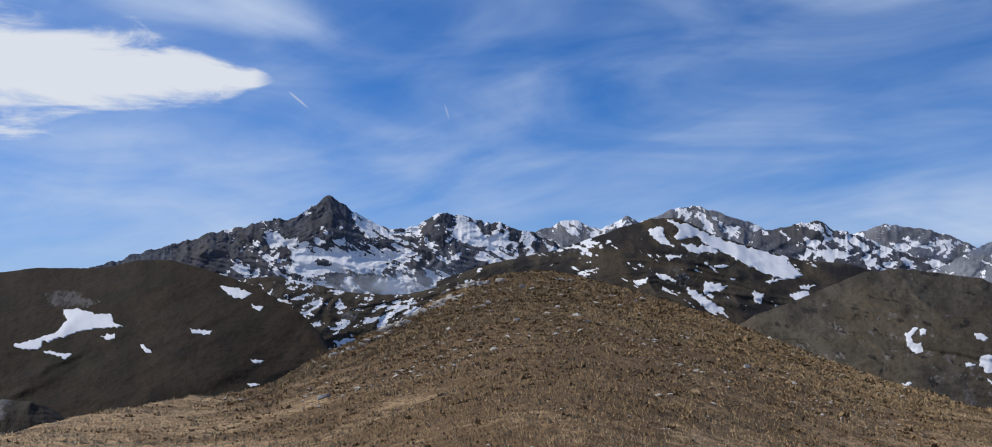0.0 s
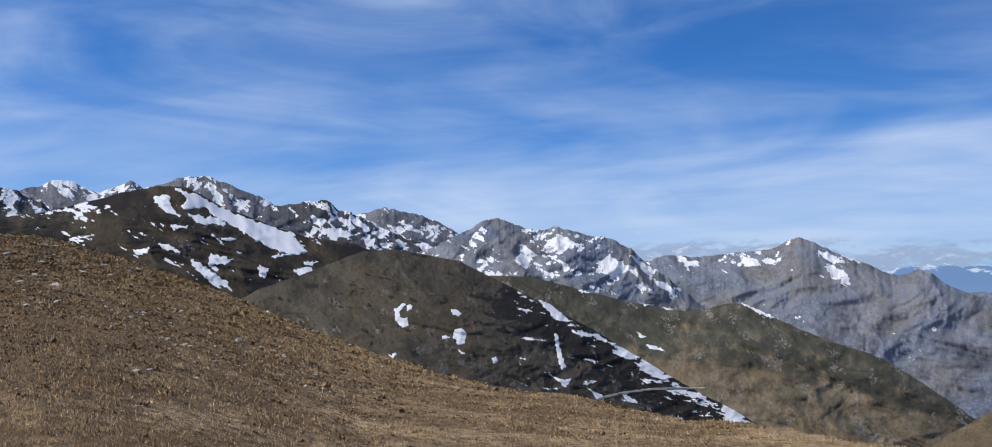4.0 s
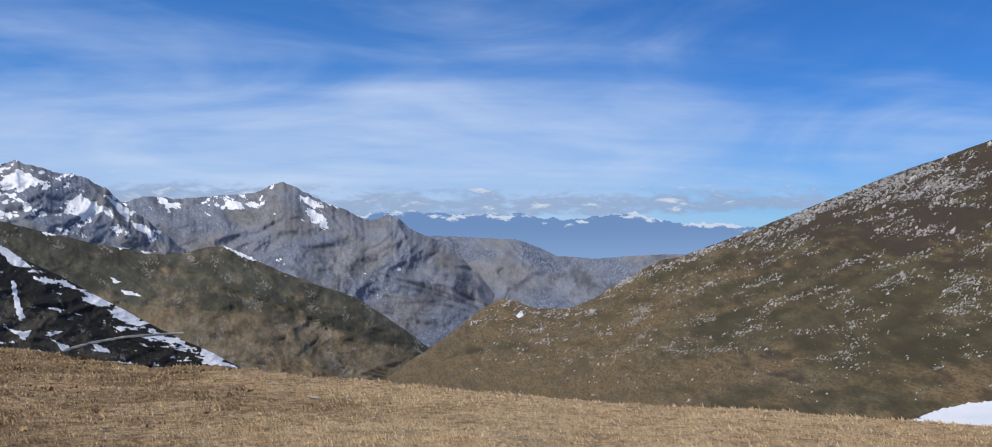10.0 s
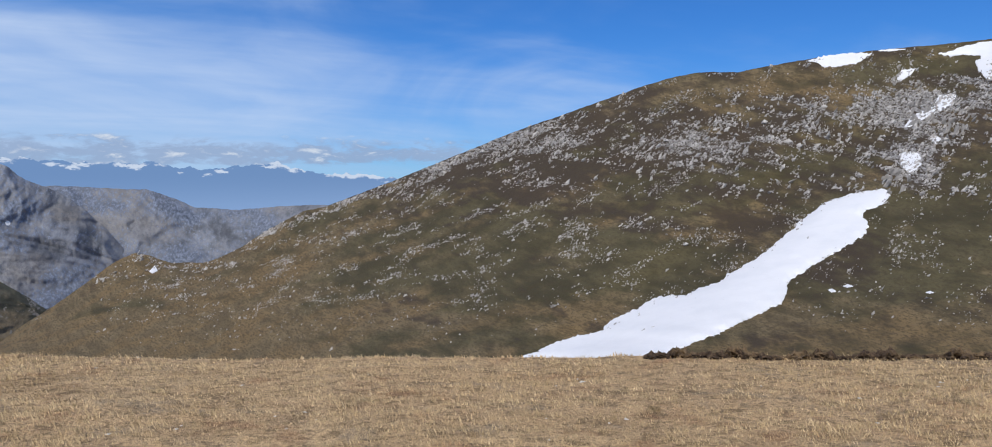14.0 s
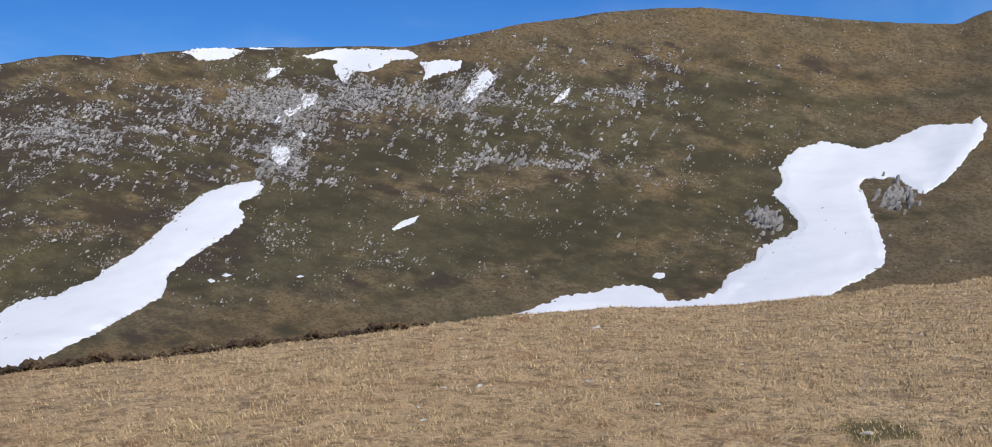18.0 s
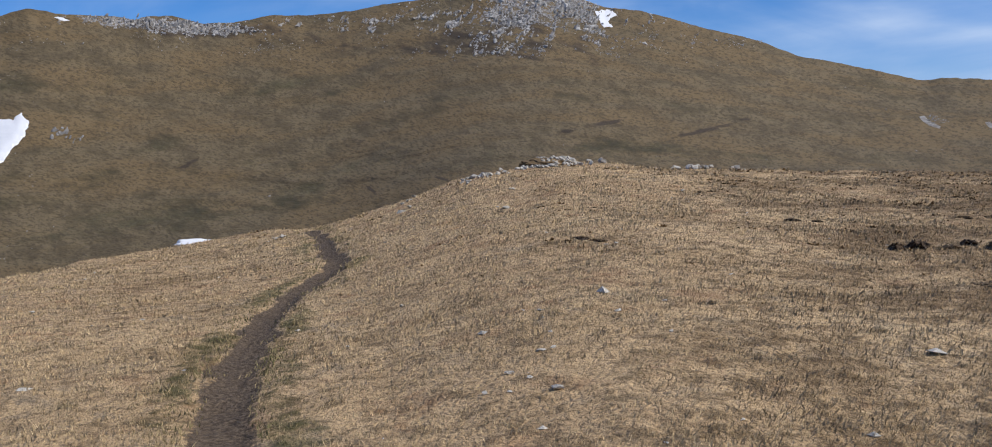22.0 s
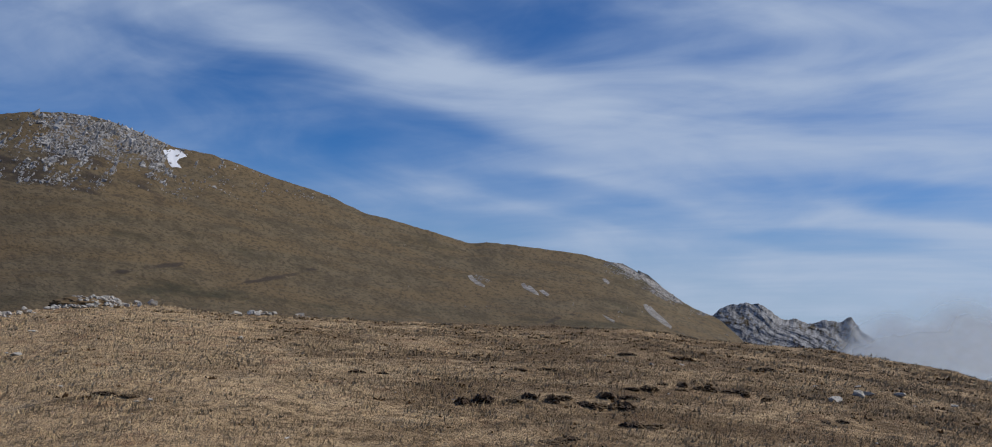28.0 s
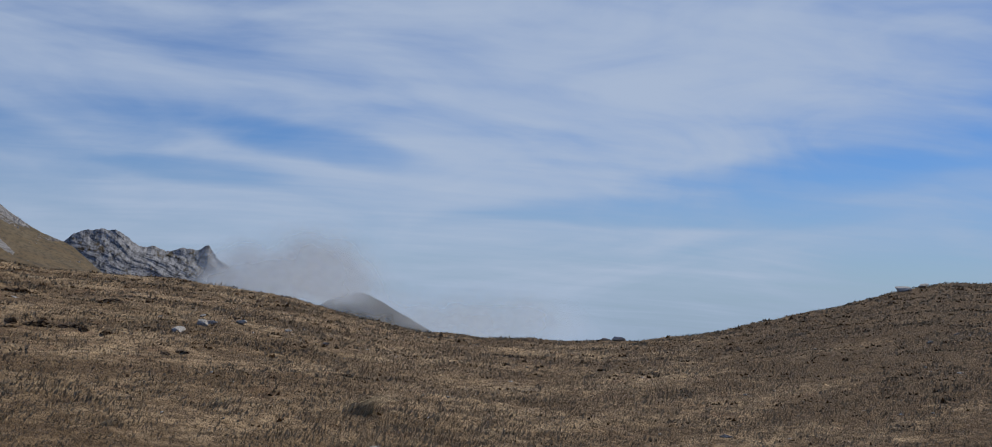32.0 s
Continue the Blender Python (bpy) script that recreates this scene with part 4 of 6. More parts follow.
KNOLL_SKY = [(13.46, 0.33), (15.70, 1.64), (17.99, 2.40), (19.92, 3.17), (21.87, 3.94), (23.84, 4.00), (26.20, 3.58), (27.77, 3.28), (29.72, 2.27), (31.27, 1.47), (33.20, 0.47), (35.48, -0.72), (37.71, -2.08), (39.90, -3.40), (42.05, -4.69), (44.14, -5.75), (46.18, -6.95), (47.50, -7.68)]


def knoll_masks(A, E, v, d, s, l):
    top = np.interp(A, [k[0] for k in sorted(KNOLL_SKY)], [k[1] for k in sorted(KNOLL_SKY)])
    below = top - E
    rim = np.exp(-((below - 0.35) / 0.5) ** 2) * smooth(A, 29.5, 34)
    n1 = fbm(s / 22, l / 18, 5, 91, 0.62)
    # right flank and gullies darker: scrub, plus shade put into the colour
    dark = 0.9 * smooth(A, 27, 30) * (1 - smooth(below, 1.5, 3.8)) * smooth(A + below, 29, 33) + 0.5 * fbm(s / 40, l / 30, 4, 92) + 0.7 * smooth(fbm(s / 16, l / 22, 4, 98, 0.6), 0.12, 0.5) + 0.05 - 0.25 * d
    snow = 0.16 + 0.38 * rim + 0.75 * n1 + 0.08 * smooth(A, 33, 40) * np.exp(-((below - 1.2) / 1.0) ** 2) - 0.25 * (1 - smooth(A, 28, 31))
    rock = 0.14 + 0.7 * fbm(s / 14, l / 40, 5, 93, 0.66) - 0.25 * d + 0.22 * smooth(below, 1.0, 3)
    green = 0.12 * (1 - smooth(below, 0.5, 1.6)) + 0.35 * fbm(s / 60, l / 40, 3, 94) + 0.25 * fbm(s / 18, l / 18, 4, 99)
    return np.clip(snow, 0, 1), np.clip(rock, 0, 1), np.clip(green, 0, 1), np.clip(dark, 0, 1)


knoll = Slope("brown_knoll", KNOLL_SKY, even(10, 52, 1000), rel(BROW_ALL, 1.2), even(10, 52, 480), M_KNOLL, steep=1.5, step=0.06, rows=120, amp=10, wave=75, gain=0.55, jag=0.06, seed=55, tilt=-0.3, soft=0.1, masks=knoll_masks,
              label="brown rounded knoll with a snow-lined dark ridge")
def spur_masks(A, E, v, d, s, l):
    n1, n2 = fbm(s / 70, l / 60, 5, 95, 0.6), fbm(s / 30, l / 80, 5, 96, 0.6)
    green = 0.75 * smooth(v, 0.30, 0.75) + 0.35 * (1 - smooth(A, 33, 40)) + 0.5 * n1 - 0.05
    rock = 0.34 + 0.6 * n2 - 0.3 * d
    return 0 * A, np.clip(rock, 0, 1), np.clip(green, 0, 1), np.clip(-0.1 + 0.6 * fbm(s / 45, l / 60, 4, 97), 0, 1)


GREEN_SKY = [(28.03, 1.98), (29.74, 2.42), (32.57, 2.19), (35.85, 1.26), (38.85, 0.53), (40.76, 0.11), (42.30, 0.09), (44.64, 0.61), (46.20, -0.04), (48.15, -1.06), (50.49, -2.00), (52.45, -2.61), (54.39, -3.88), (56.69, -5.56), (58.59, -7.17), (59.71, -8.30)]
green_hill = Slope("green_brown_spur", GREEN_SKY, even(25, 72, 1600), rel(BROW_ALL, 1.2), even(25, 72, 1000), M_SPUR, steep=1.6, step=0.06, rows=110, amp=20, wave=110, gain=0.52, jag=0.05, seed=61, tilt=0.25, soft=0.6,
                   masks=spur_masks, label="olive brown spur with a bare rocky flank")
CRAG_SKY = [(213.35, 0.33), (214.97, 0.87), (215.88, 1.50), (216.98, 1.68), (217.91, 1.52), (218.66, 0.93), (219.60, 0.73), (220.36, 0.56), (221.12, 0.78), (222.07, 0.73), (222.76, 0.91), (223.41, 0.17), (224.95, -1.02), (226.48, -2.60)]
# the colour darkens in the clefts, standing in for shade between slabs
Slope("limestone_crag", CRAG_SKY, even(200, 240, 520), rel(BROW_ALL, 1.0), even(200, 240, 400), M_CRAG, steep=1.3, step=0.04, rows=110, amp=2.2, wave=13, jag=0.16, seed=65, tilt=0.6, soft=0.05, stretch=3.5, gain=0.5, fan=0.0,
      masks=lambda A, E, v, d, s, l: (0 * A, np.clip(0.85 + 0.4 * fbm(s / 10, l / 20, 4, 3), 0, 1), 0 * A, np.clip(-0.1 - 0.5 * d, 0, 1)), label="pale limestone crag with steep slabs")
Slope("misty_peak", [(227.35, -3.77), (229.71, -2.16), (230.90, -1.56), (231.60, -1.41), (232.46, -1.55), (234.01, -2.38), (235.92, -3.41), (238.20, -4.70)], even(215, 250, 900), rel(BROW_ALL, 1.0), even(215, 250, 600), M_KNOLL, steep=1.5, step=0.08, rows=40, amp=16, wave=60, jag=0.05, seed=69,
      masks=lambda A, E, v, d, s, l: (0 * A, 0 * A + 0.2, 0 * A + 0.3, 0 * A + 0.2), label="grassy peak half lost in drifting mist")


# ---- far snow mountains beyond the plain, their haze blue put in as glow ----
def backdrop_material():
    m = bpy.data.materials.new("distant_haze_glow_range")
    m.use_nodes = True
    n = Nodes(m.node_tree)
    att = n.add("ShaderNodeAttribute", attribute_name="mask")
    sep = n.add("ShaderNodeSeparateColor")
    n.link(att.outputs["Color"], sep.inputs[0])
    pos = n.add("ShaderNodeNewGeometry").outputs["Position"]
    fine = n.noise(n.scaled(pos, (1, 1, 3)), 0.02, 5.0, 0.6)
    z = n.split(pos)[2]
    # unlit glow carries the haze, a paler blue towards the foot
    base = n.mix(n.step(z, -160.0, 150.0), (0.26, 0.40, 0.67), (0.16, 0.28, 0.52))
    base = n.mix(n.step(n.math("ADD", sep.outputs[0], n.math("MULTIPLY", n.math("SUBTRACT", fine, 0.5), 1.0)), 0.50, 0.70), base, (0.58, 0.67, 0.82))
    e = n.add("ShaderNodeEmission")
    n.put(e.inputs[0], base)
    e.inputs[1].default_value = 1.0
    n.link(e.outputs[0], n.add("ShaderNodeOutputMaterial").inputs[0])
    return m


ALPS_SKY = chain([(46.61, 2.51), (48.97, 2.08), (52.13, 2.03), (53.70, 2.40), (55.67, 2.48), (57.61, 2.40), (60.30, 2.15), (62.95, 2.21), (64.43, 1.90), (65.53, 1.76), (67.70, 1.97), (69.12, 2.04), (70.00, 2.24), (70.86, 1.81), (72.88, 1.46), (75.50, 1.32), (78.25, 1.03)], [(73.44, 1.13), (76.56, 0.79), (80.50, 0.38), (84.42, 0.14)])
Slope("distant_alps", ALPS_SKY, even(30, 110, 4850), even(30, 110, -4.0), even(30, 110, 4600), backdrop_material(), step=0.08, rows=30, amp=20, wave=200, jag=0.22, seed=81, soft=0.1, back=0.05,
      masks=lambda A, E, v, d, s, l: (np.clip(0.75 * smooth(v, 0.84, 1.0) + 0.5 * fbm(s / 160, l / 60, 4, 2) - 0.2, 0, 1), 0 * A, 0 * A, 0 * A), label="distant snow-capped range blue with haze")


# ---- snow ----
def snow_material():
    m, n, b = material("old_spring_snow", 0.7)
    pos = n.add("ShaderNodeNewGeometry").outputs["Position"]
    wide, fine = n.noise(pos, 0.09, 5.0, 0.6), n.noise(pos, 0.9, 5.0, 0.7)
    c = n.mix(n.step(wide, 0.4, 0.7), SNOW, (0.74, 0.745, 0.76))
    c = n.mix(n.math("MULTIPLY", n.step(fine, 0.66, 0.78), 0.30), c, (0.45, 0.42, 0.38))
    n.put(b.inputs["Base Color"], c)
    relief(n, b, n.math("ADD", wide, n.math("MULTIPLY", fine, 0.25)), 0.35, 0.6)
    return m


M_SNOW = snow_material()


def ragged(outline, rough, seed):
    """Subdivides a closed outline and frays it."""
    p = np.array(outline, float)
    q = np.roll(p, -1, 0)
    pts = []
    for a, b in zip(p, q):
        k = max(3, int(np.hypot(*(b - a)) / 0.06))
        t = np.arange(k)[:, None] / k
        pts.append(a + (b - a) * t)
    pts = np.concatenate(pts)
    j = np.stack([fbm(pts[:, 0] * 6.5, pts[:, 1] * 6.5, 4, seed, 0.58), fbm(pts[:, 0] * 6.5 + 50, pts[:, 1] * 6.5, 4, seed + 3, 0.58)], -1)
    return pts + j * rough * 1.6


def inside(poly, x, y):
    c = np.zeros(x.shape, bool)
    for (x0, y0), (x1, y1) in zip(poly, np.roll(poly, -1, 0)):
        if y0 != y1:
            c ^= ((y0 > y) != (y1 > y)) & (x < (x1 - x0) * (y - y0) / (y1 - y0) + x0)
    return c


def nearest(poly, x, y):
    best, bx, by = np.full(x.shape, 1e9), x.copy(), y.copy()
    for p, q in zip(poly, np.roll(poly, -1, 0)):
        e = q - p
        t = np.clip(((x - p[0]) * e[0] + (y - p[1]) * e[1]) / max(e @ e, 1e-12), 0, 1)
        px, py = p[0] + t * e[0], p[1] + t * e[1]
        d = np.hypot(px - x, py - y)
        m = d < best
        best[m], bx[m], by[m] = d[m], px[m], py[m]
    return best, bx, by


def snow_patch(slope, outline, label, rough=0.12, thick=1.2, seed=1, group="snow patches", name="snow_patch", mat=M_SNOW, category="snow"):
    """A bank of snow lying on a slope, inside an outline of azimuths and elevations."""
    poly = ragged(outline, rough, seed)
    (x0, y0), (x1, y1) = poly.min(0), poly.max(0)
    cell = max(0.055, min(0.14, max(x1 - x0, y1 - y0) / 60))
    gx, gy = np.meshgrid(np.arange(x0 - cell, x1 + 2 * cell, cell), np.arange(y0 - cell, y1 + 2 * cell, cell))
    ins = inside(poly, gx, gy)
    if ins.sum() < 2:
        cell *= 0.4
        gx, gy = np.meshgrid(np.arange(x0 - cell, x1 + 2 * cell, cell), np.arange(y0 - cell, y1 + 2 * cell, cell))
        ins = inside(poly, gx, gy)
    dist, bx, by = nearest(poly, gx, gy)
    ax, ay = np.where(ins, gx, bx), np.where(ins, gy, by)
    i = np.arange(gx.size).reshape(gx.shape)
    quads = np.stack([i[:-1, :-1], i[:-1, 1:], i[1:, 1:], i[1:, :-1]], -1).reshape(-1, 4)
    keep = ins.ravel()[quads].sum(1) >= 1
    quads = quads[keep]
    used, inv = np.unique(quads, return_inverse=True)
    ax, ay, deep = ax.ravel()[used], ay.ravel()[used], np.where(ins, dist, 0).ravel()[used]
    r = slope.at(ax, ay)
    lift = 0.12 + 0.75 * thick * smooth(deep, 0, 0.35)
    P = polar(ax, ay, r - lift * r / 300)
    Q = polar(ax, ay, r + 0.8 * r / 300)
    top = inv.reshape(quads.shape)
    edges = {}
    for f in top:
        for a, b in zip(f, np.roll(f, -1)):
            edges[(a, b)] = edges.get((a, b), 0) + 1
    rim = [(a, b) for a, b in edges if (b, a) not in edges]
    k = len(P)
    sides = np.array([[b, a, a + k, b + k] for a, b in rim])
    ob = mesh_object(name, np.concatenate([P, Q]), np.concatenate([top[:, ::-1], sides[:, ::-1]]), mat)
    return tagged(ob, label, category, group)


snow_patch(hill, [(84.47, -10.15), (85.82, -10.17), (89.31, -10.26), (92.96, -10.24), (94.47, -9.59), (97.56, -8.24), (100.70, -6.63), (100.93, -5.47), (103.12, -3.97), (105.20, -2.73), (105.33, -2.06), (104.96, -1.46), (106.15, -0.90), (106.56, -0.32), (106.17, -0.04), (104.40, -0.35), (103.01, -0.83), (102.01, -1.59), (100.81, -2.73), (99.23, -4.05), (96.88, -5.51), (94.96, -6.27), (93.28, -6.41), (91.96, -7.17), (90.48, -7.83), (89.73, -8.52), (88.30, -8.78), (86.89, -9.22), (85.49, -9.82)], "long white snow tongue filling a gully of the hillside", 0.14, 3.0, 1)
snow_patch(hill, [(107.00, 1.91), (107.52, 2.01), (108.10, 1.88), (108.17, 1.29), (107.56, 0.64), (107.11, 1.24)], "small heart-shaped snow patch among limestone outcrops", 0.05, 1.0, 2)
snow_patch(hill, [(107.24, 3.39), (107.64, 3.96), (108.83, 4.52), (109.04, 5.09), (109.94, 5.07), (109.69, 4.49), (108.42, 3.86), (107.55, 3.38)], "thin snow streak between limestone slabs", 0.06, 1.0, 3)
snow_patch(hill, [(108.59, 2.69), (108.91, 2.88), (109.18, 2.64), (108.90, 2.37)], "tiny round snow patch on grey rock", 0.03, 0.6, 4)
snow_patch(hill, [(102.07, 7.44), (103.05, 7.69), (104.61, 7.75), (105.58, 7.66), (104.98, 7.21), (103.81, 7.04), (103.03, 7.05), (102.65, 7.32)], "flat snow patch below the hill's crest", 0.08, 1.0, 5)
snow_patch(hill, [(105.78, 7.77), (106.56, 7.83), (107.53, 7.74), (106.56, 7.68)], "thin snow strip along the hill's crest", 0.03, 0.6, 6)
snow_patch(hill, [(106.91, 6.10), (107.12, 6.60), (107.90, 6.66), (107.70, 6.36), (107.10, 5.98)], "small hooked snow patch among rocks", 0.05, 0.6, 7)
snow_patch(hill, [(108.89, 7.32), (110.86, 7.73), (112.80, 7.74), (115.13, 7.70), (116.27, 7.28), (114.34, 7.05), (113.36, 6.51), (112.00, 6.36), (111.52, 5.72), (111.02, 6.27), (110.84, 6.85), (111.62, 7.06), (110.06, 7.18)], "ragged snowfield under the hill's crest", 0.12, 1.6, 8)
snow_patch(hill, [(116.07, 6.98), (117.80, 7.10), (118.74, 6.98), (118.55, 6.50), (117.02, 6.18), (116.33, 5.83), (116.45, 6.40)], "snow patch beside grey outcrops high on the hill", 0.09, 1.2, 9)
snow_patch(hill, [(118.71, 4.60), (118.98, 5.35), (119.60, 6.19), (120.24, 6.46), (120.79, 6.02), (120.41, 5.48), (119.66, 4.83), (118.97, 4.40)], "steep leaning snow patch above grey outcrops", 0.09, 1.2, 10)
snow_patch(hill, [(124.27, 4.37), (124.63, 4.79), (125.35, 5.24), (125.17, 4.69), (124.52, 4.35)], "small pointed snow patch on broken rock", 0.06, 0.8, 11)
snow_patch(hill, [(114.16, -3.23), (114.76, -2.77), (115.93, -2.40), (115.53, -2.87), (114.36, -3.32)], "narrow slit of snow in the turf", 0.05, 0.8, 12)
for k, run in enumerate(([(103.15, -5.90), (103.39, -5.82), (103.62, -5.99), (103.34, -6.06)], [(103.98, -5.69), (104.26, -5.54), (104.61, -5.66), (104.25, -5.77)], [(108.32, -5.95), (108.60, -5.84), (108.84, -5.93), (108.60, -6.00)], [(130.21, -6.40), (130.42, -6.14), (130.96, -6.17), (130.99, -6.42), (130.62, -6.54)])):
    snow_patch(hill, run, "little leftover snow patch on brown turf", 0.03, 0.5, 13 + k)
snow_patch(hill, [(120.86, -8.94), (123.01, -8.25), (124.84, -7.55), (126.68, -7.36), (128.19, -6.91), (129.70, -6.95), (130.83, -7.43), (131.01, -7.90), (132.75, -7.78), (134.12, -7.26), (134.74, -6.31), (136.33, -5.38), (136.55, -4.60), (138.34, -3.87), (138.94, -3.29), (137.99, -2.09), (137.30, -1.48), (138.03, -0.71), (137.66, 0.08), (138.47, 1.04), (140.05, 1.59), (142.39, 1.07), (143.97, 1.50), (145.56, 2.32), (147.89, 2.30), (148.36, 2.67), (148.66, 2.16), (148.46, 1.59), (147.47, 0.25), (146.67, -0.71), (145.48, -1.55), (144.71, -1.06), (144.13, -0.58), (142.36, -0.62), (142.15, -1.08), (142.52, -2.00), (143.09, -3.39), (143.53, -4.78), (143.43, -5.56), (142.23, -6.33), (140.22, -7.50), (134.28, -8.31), (130.41, -8.60), (126.63, -8.76), (122.98, -8.88)], "large winding snowfield in a hollow of the hillside", 0.14, 3.0, 21)
snow_patch(hill, [(181.35, 9.24), (182.40, 9.35), (182.72, 9.01), (182.13, 8.71), (182.48, 8.33), (181.94, 8.29), (181.66, 8.71)], "snow patch tucked beside the rocky dome", 0.07, 1.0, 22)
snow_patch(hill, [(150.02, 7.99), (150.40, 8.01), (150.89, 7.84), (150.47, 7.79)], "snow strip below a rocky skyline", 0.02, 0.6, 23)
snow_patch(hill, [(62.55, -4.07), (62.89, -3.73), (63.07, -4.07), (62.73, -4.22)], "small snow patch beside a grassy nub", 0.03, 0.6, 24)
for k, run in enumerate(([(-27.61, 0.49), (-26.39, 0.82), (-25.45, 1.16), (-25.00, 1.75), (-25.18, 2.39), (-24.38, 2.46), (-23.55, 2.21), (-22.71, 2.11), (-22.52, 1.60), (-21.92, 1.49), (-23.02, 1.39), (-24.16, 1.25), (-25.12, 0.87), (-26.06, 0.64), (-26.36, 0.23), (-27.30, 0.31)], [(-26.04, 0.12), (-24.60, -0.08), (-24.91, -0.32), (-25.88, 0.01)], [(-16.73, 3.77), (-15.75, 3.70), (-14.83, 3.40), (-15.37, 3.06), (-15.92, 3.13), (-16.29, 3.43)],
                          [(-14.93, 2.75), (-14.26, 2.56), (-14.37, 2.30), (-14.81, 2.45)], [(-18.39, 1.28), (-17.14, 1.16), (-17.49, 0.90), (-18.20, 1.06)], [(-14.94, -0.52), (-14.09, -0.64), (-14.31, -0.79), (-14.82, -0.70)], [(-13.45, 3.01), (-12.97, 2.97), (-12.51, 2.74), (-12.96, 2.78)], [(-15.09, -1.92), (-14.36, -2.02), (-14.91, -2.19)], [(-23.17, 0.96), (-22.50, 1.03), (-22.43, 0.77), (-22.99, 0.74)], [(-21.14, 0.47), (-20.58, 0.17), (-20.43, -0.16), (-20.92, 0.03)])):
    snow_patch(dark_hill, run, "snow patch melting on a dark brown slope", 0.13 if k == 0 else 0.12, 0.6, 30 + k, "snow on the dark hill")
for k, run in enumerate(([(9.50, 7.00), (10.28, 7.13), (10.63, 6.26), (10.99, 5.86), (10.23, 6.08), (9.75, 6.49)], [(10.68, 7.54), (12.00, 7.14), (14.21, 6.04), (16.03, 5.43), (17.45, 4.92), (18.47, 3.86), (17.75, 3.70), (16.32, 4.06), (15.07, 4.75), (14.18, 5.36), (13.08, 5.86), (12.35, 6.50), (11.01, 6.25), (11.42, 7.00)], [(11.38, 6.04), (13.45, 5.77), (13.62, 5.38), (11.93, 5.52)], [(10.40, 5.38), (11.54, 5.26), (10.58, 5.14)],
                          [(13.40, 4.70), (14.33, 4.59), (13.58, 4.46)], [(9.78, 4.27), (10.35, 4.26), (11.09, 3.73), (10.15, 3.88)], [(8.42, 3.88), (9.39, 3.97), (9.26, 3.67), (8.60, 3.61)], [(12.79, 3.68), (14.08, 3.34), (13.51, 3.09), (12.65, 2.96)], [(15.54, 3.03), (16.18, 2.82), (15.86, 2.19), (15.58, 2.46)],
                          [(11.65, 3.33), (12.20, 3.12), (13.29, 2.33), (14.00, 1.56), (13.09, 1.96), (12.00, 2.75)], [(16.30, 3.64), (17.57, 3.71), (16.47, 3.49)], [(17.62, 2.77), (18.24, 2.94), (19.46, 2.64), (18.56, 2.33), (17.85, 2.43)], [(18.15, 3.24), (19.14, 3.28), (18.42, 3.01)], [(5.53, 4.58), (6.43, 4.64), (5.91, 4.45)])):
    snow_patch(black_ridge, run, "snowfield on a dark scrubby ridge", 0.15, 0.8, 50 + k, "snow on the black ridge")
for k, run in enumerate(([(23.74, 0.29), (24.22, 0.70), (24.44, 0.63), (24.06, 0.21), (24.12, -0.25), (24.54, -0.19), (24.60, -0.72), (24.22, -0.79), (23.80, -0.35)], [(24.54, 0.63), (24.86, 0.56), (24.80, 0.27), (24.54, 0.27)], [(27.20, 0.27), (27.54, 0.30), (27.91, 0.04), (27.67, -0.17), (27.33, 0.02)], [(27.33, -1.40), (27.43, -0.97), (27.84, -0.87), (28.18, -1.17), (28.07, -1.78), (27.67, -1.88)], [(26.66, -1.31), (27.26, -1.43), (26.73, -1.53)], [(27.67, -2.14), (28.10, -2.40), (27.83, -2.54)],
                          [(29.71, -2.75), (29.99, -2.61), (30.13, -2.95), (29.82, -3.05)], [(23.36, -2.45), (23.90, -2.37), (23.68, -2.64)], [(33.63, -1.18), (33.84, -1.37), (33.98, -2.32), (34.27, -3.27), (34.05, -3.45), (33.83, -2.88), (33.69, -1.93)], [(32.55, 0.91), (33.45, 0.52), (34.00, 0.06), (34.65, -0.56), (33.63, -0.31), (33.27, 0.15)], [(33.90, -4.01), (34.59, -4.03), (34.33, -4.55), (33.07, -3.61)], [(35.73, -4.64), (36.54, -5.05), (36.09, -5.22)], [(37.66, -4.89), (38.41, -5.22), (38.67, -5.50), (38.03, -5.40)])):
    snow_patch(knoll, run, "leftover snow patch on the brown knoll", 0.09, 0.8, 70 + k, "snow on the knoll")
for k, run in enumerate(([(44.82, 0.60), (45.80, 0.16), (46.97, -0.45), (45.99, -0.20), (45.09, 0.36)], [(39.03, 0.53), (39.79, 0.52), (39.22, 0.37)], [(40.17, 0.32), (41.13, 0.23), (40.55, 0.12)], [(35.10, 1.45), (36.03, 1.25), (35.29, 1.26)], [(39.20, -1.87), (39.96, -2.08), (40.34, -2.36), (39.39, -2.18)], [(38.64, -1.17), (39.28, -1.49), (38.82, -1.52)])):
    snow_patch(green_hill, run, "snow strip on the olive spur", 0.08, 0.8, 90 + k, "snow on the spur")


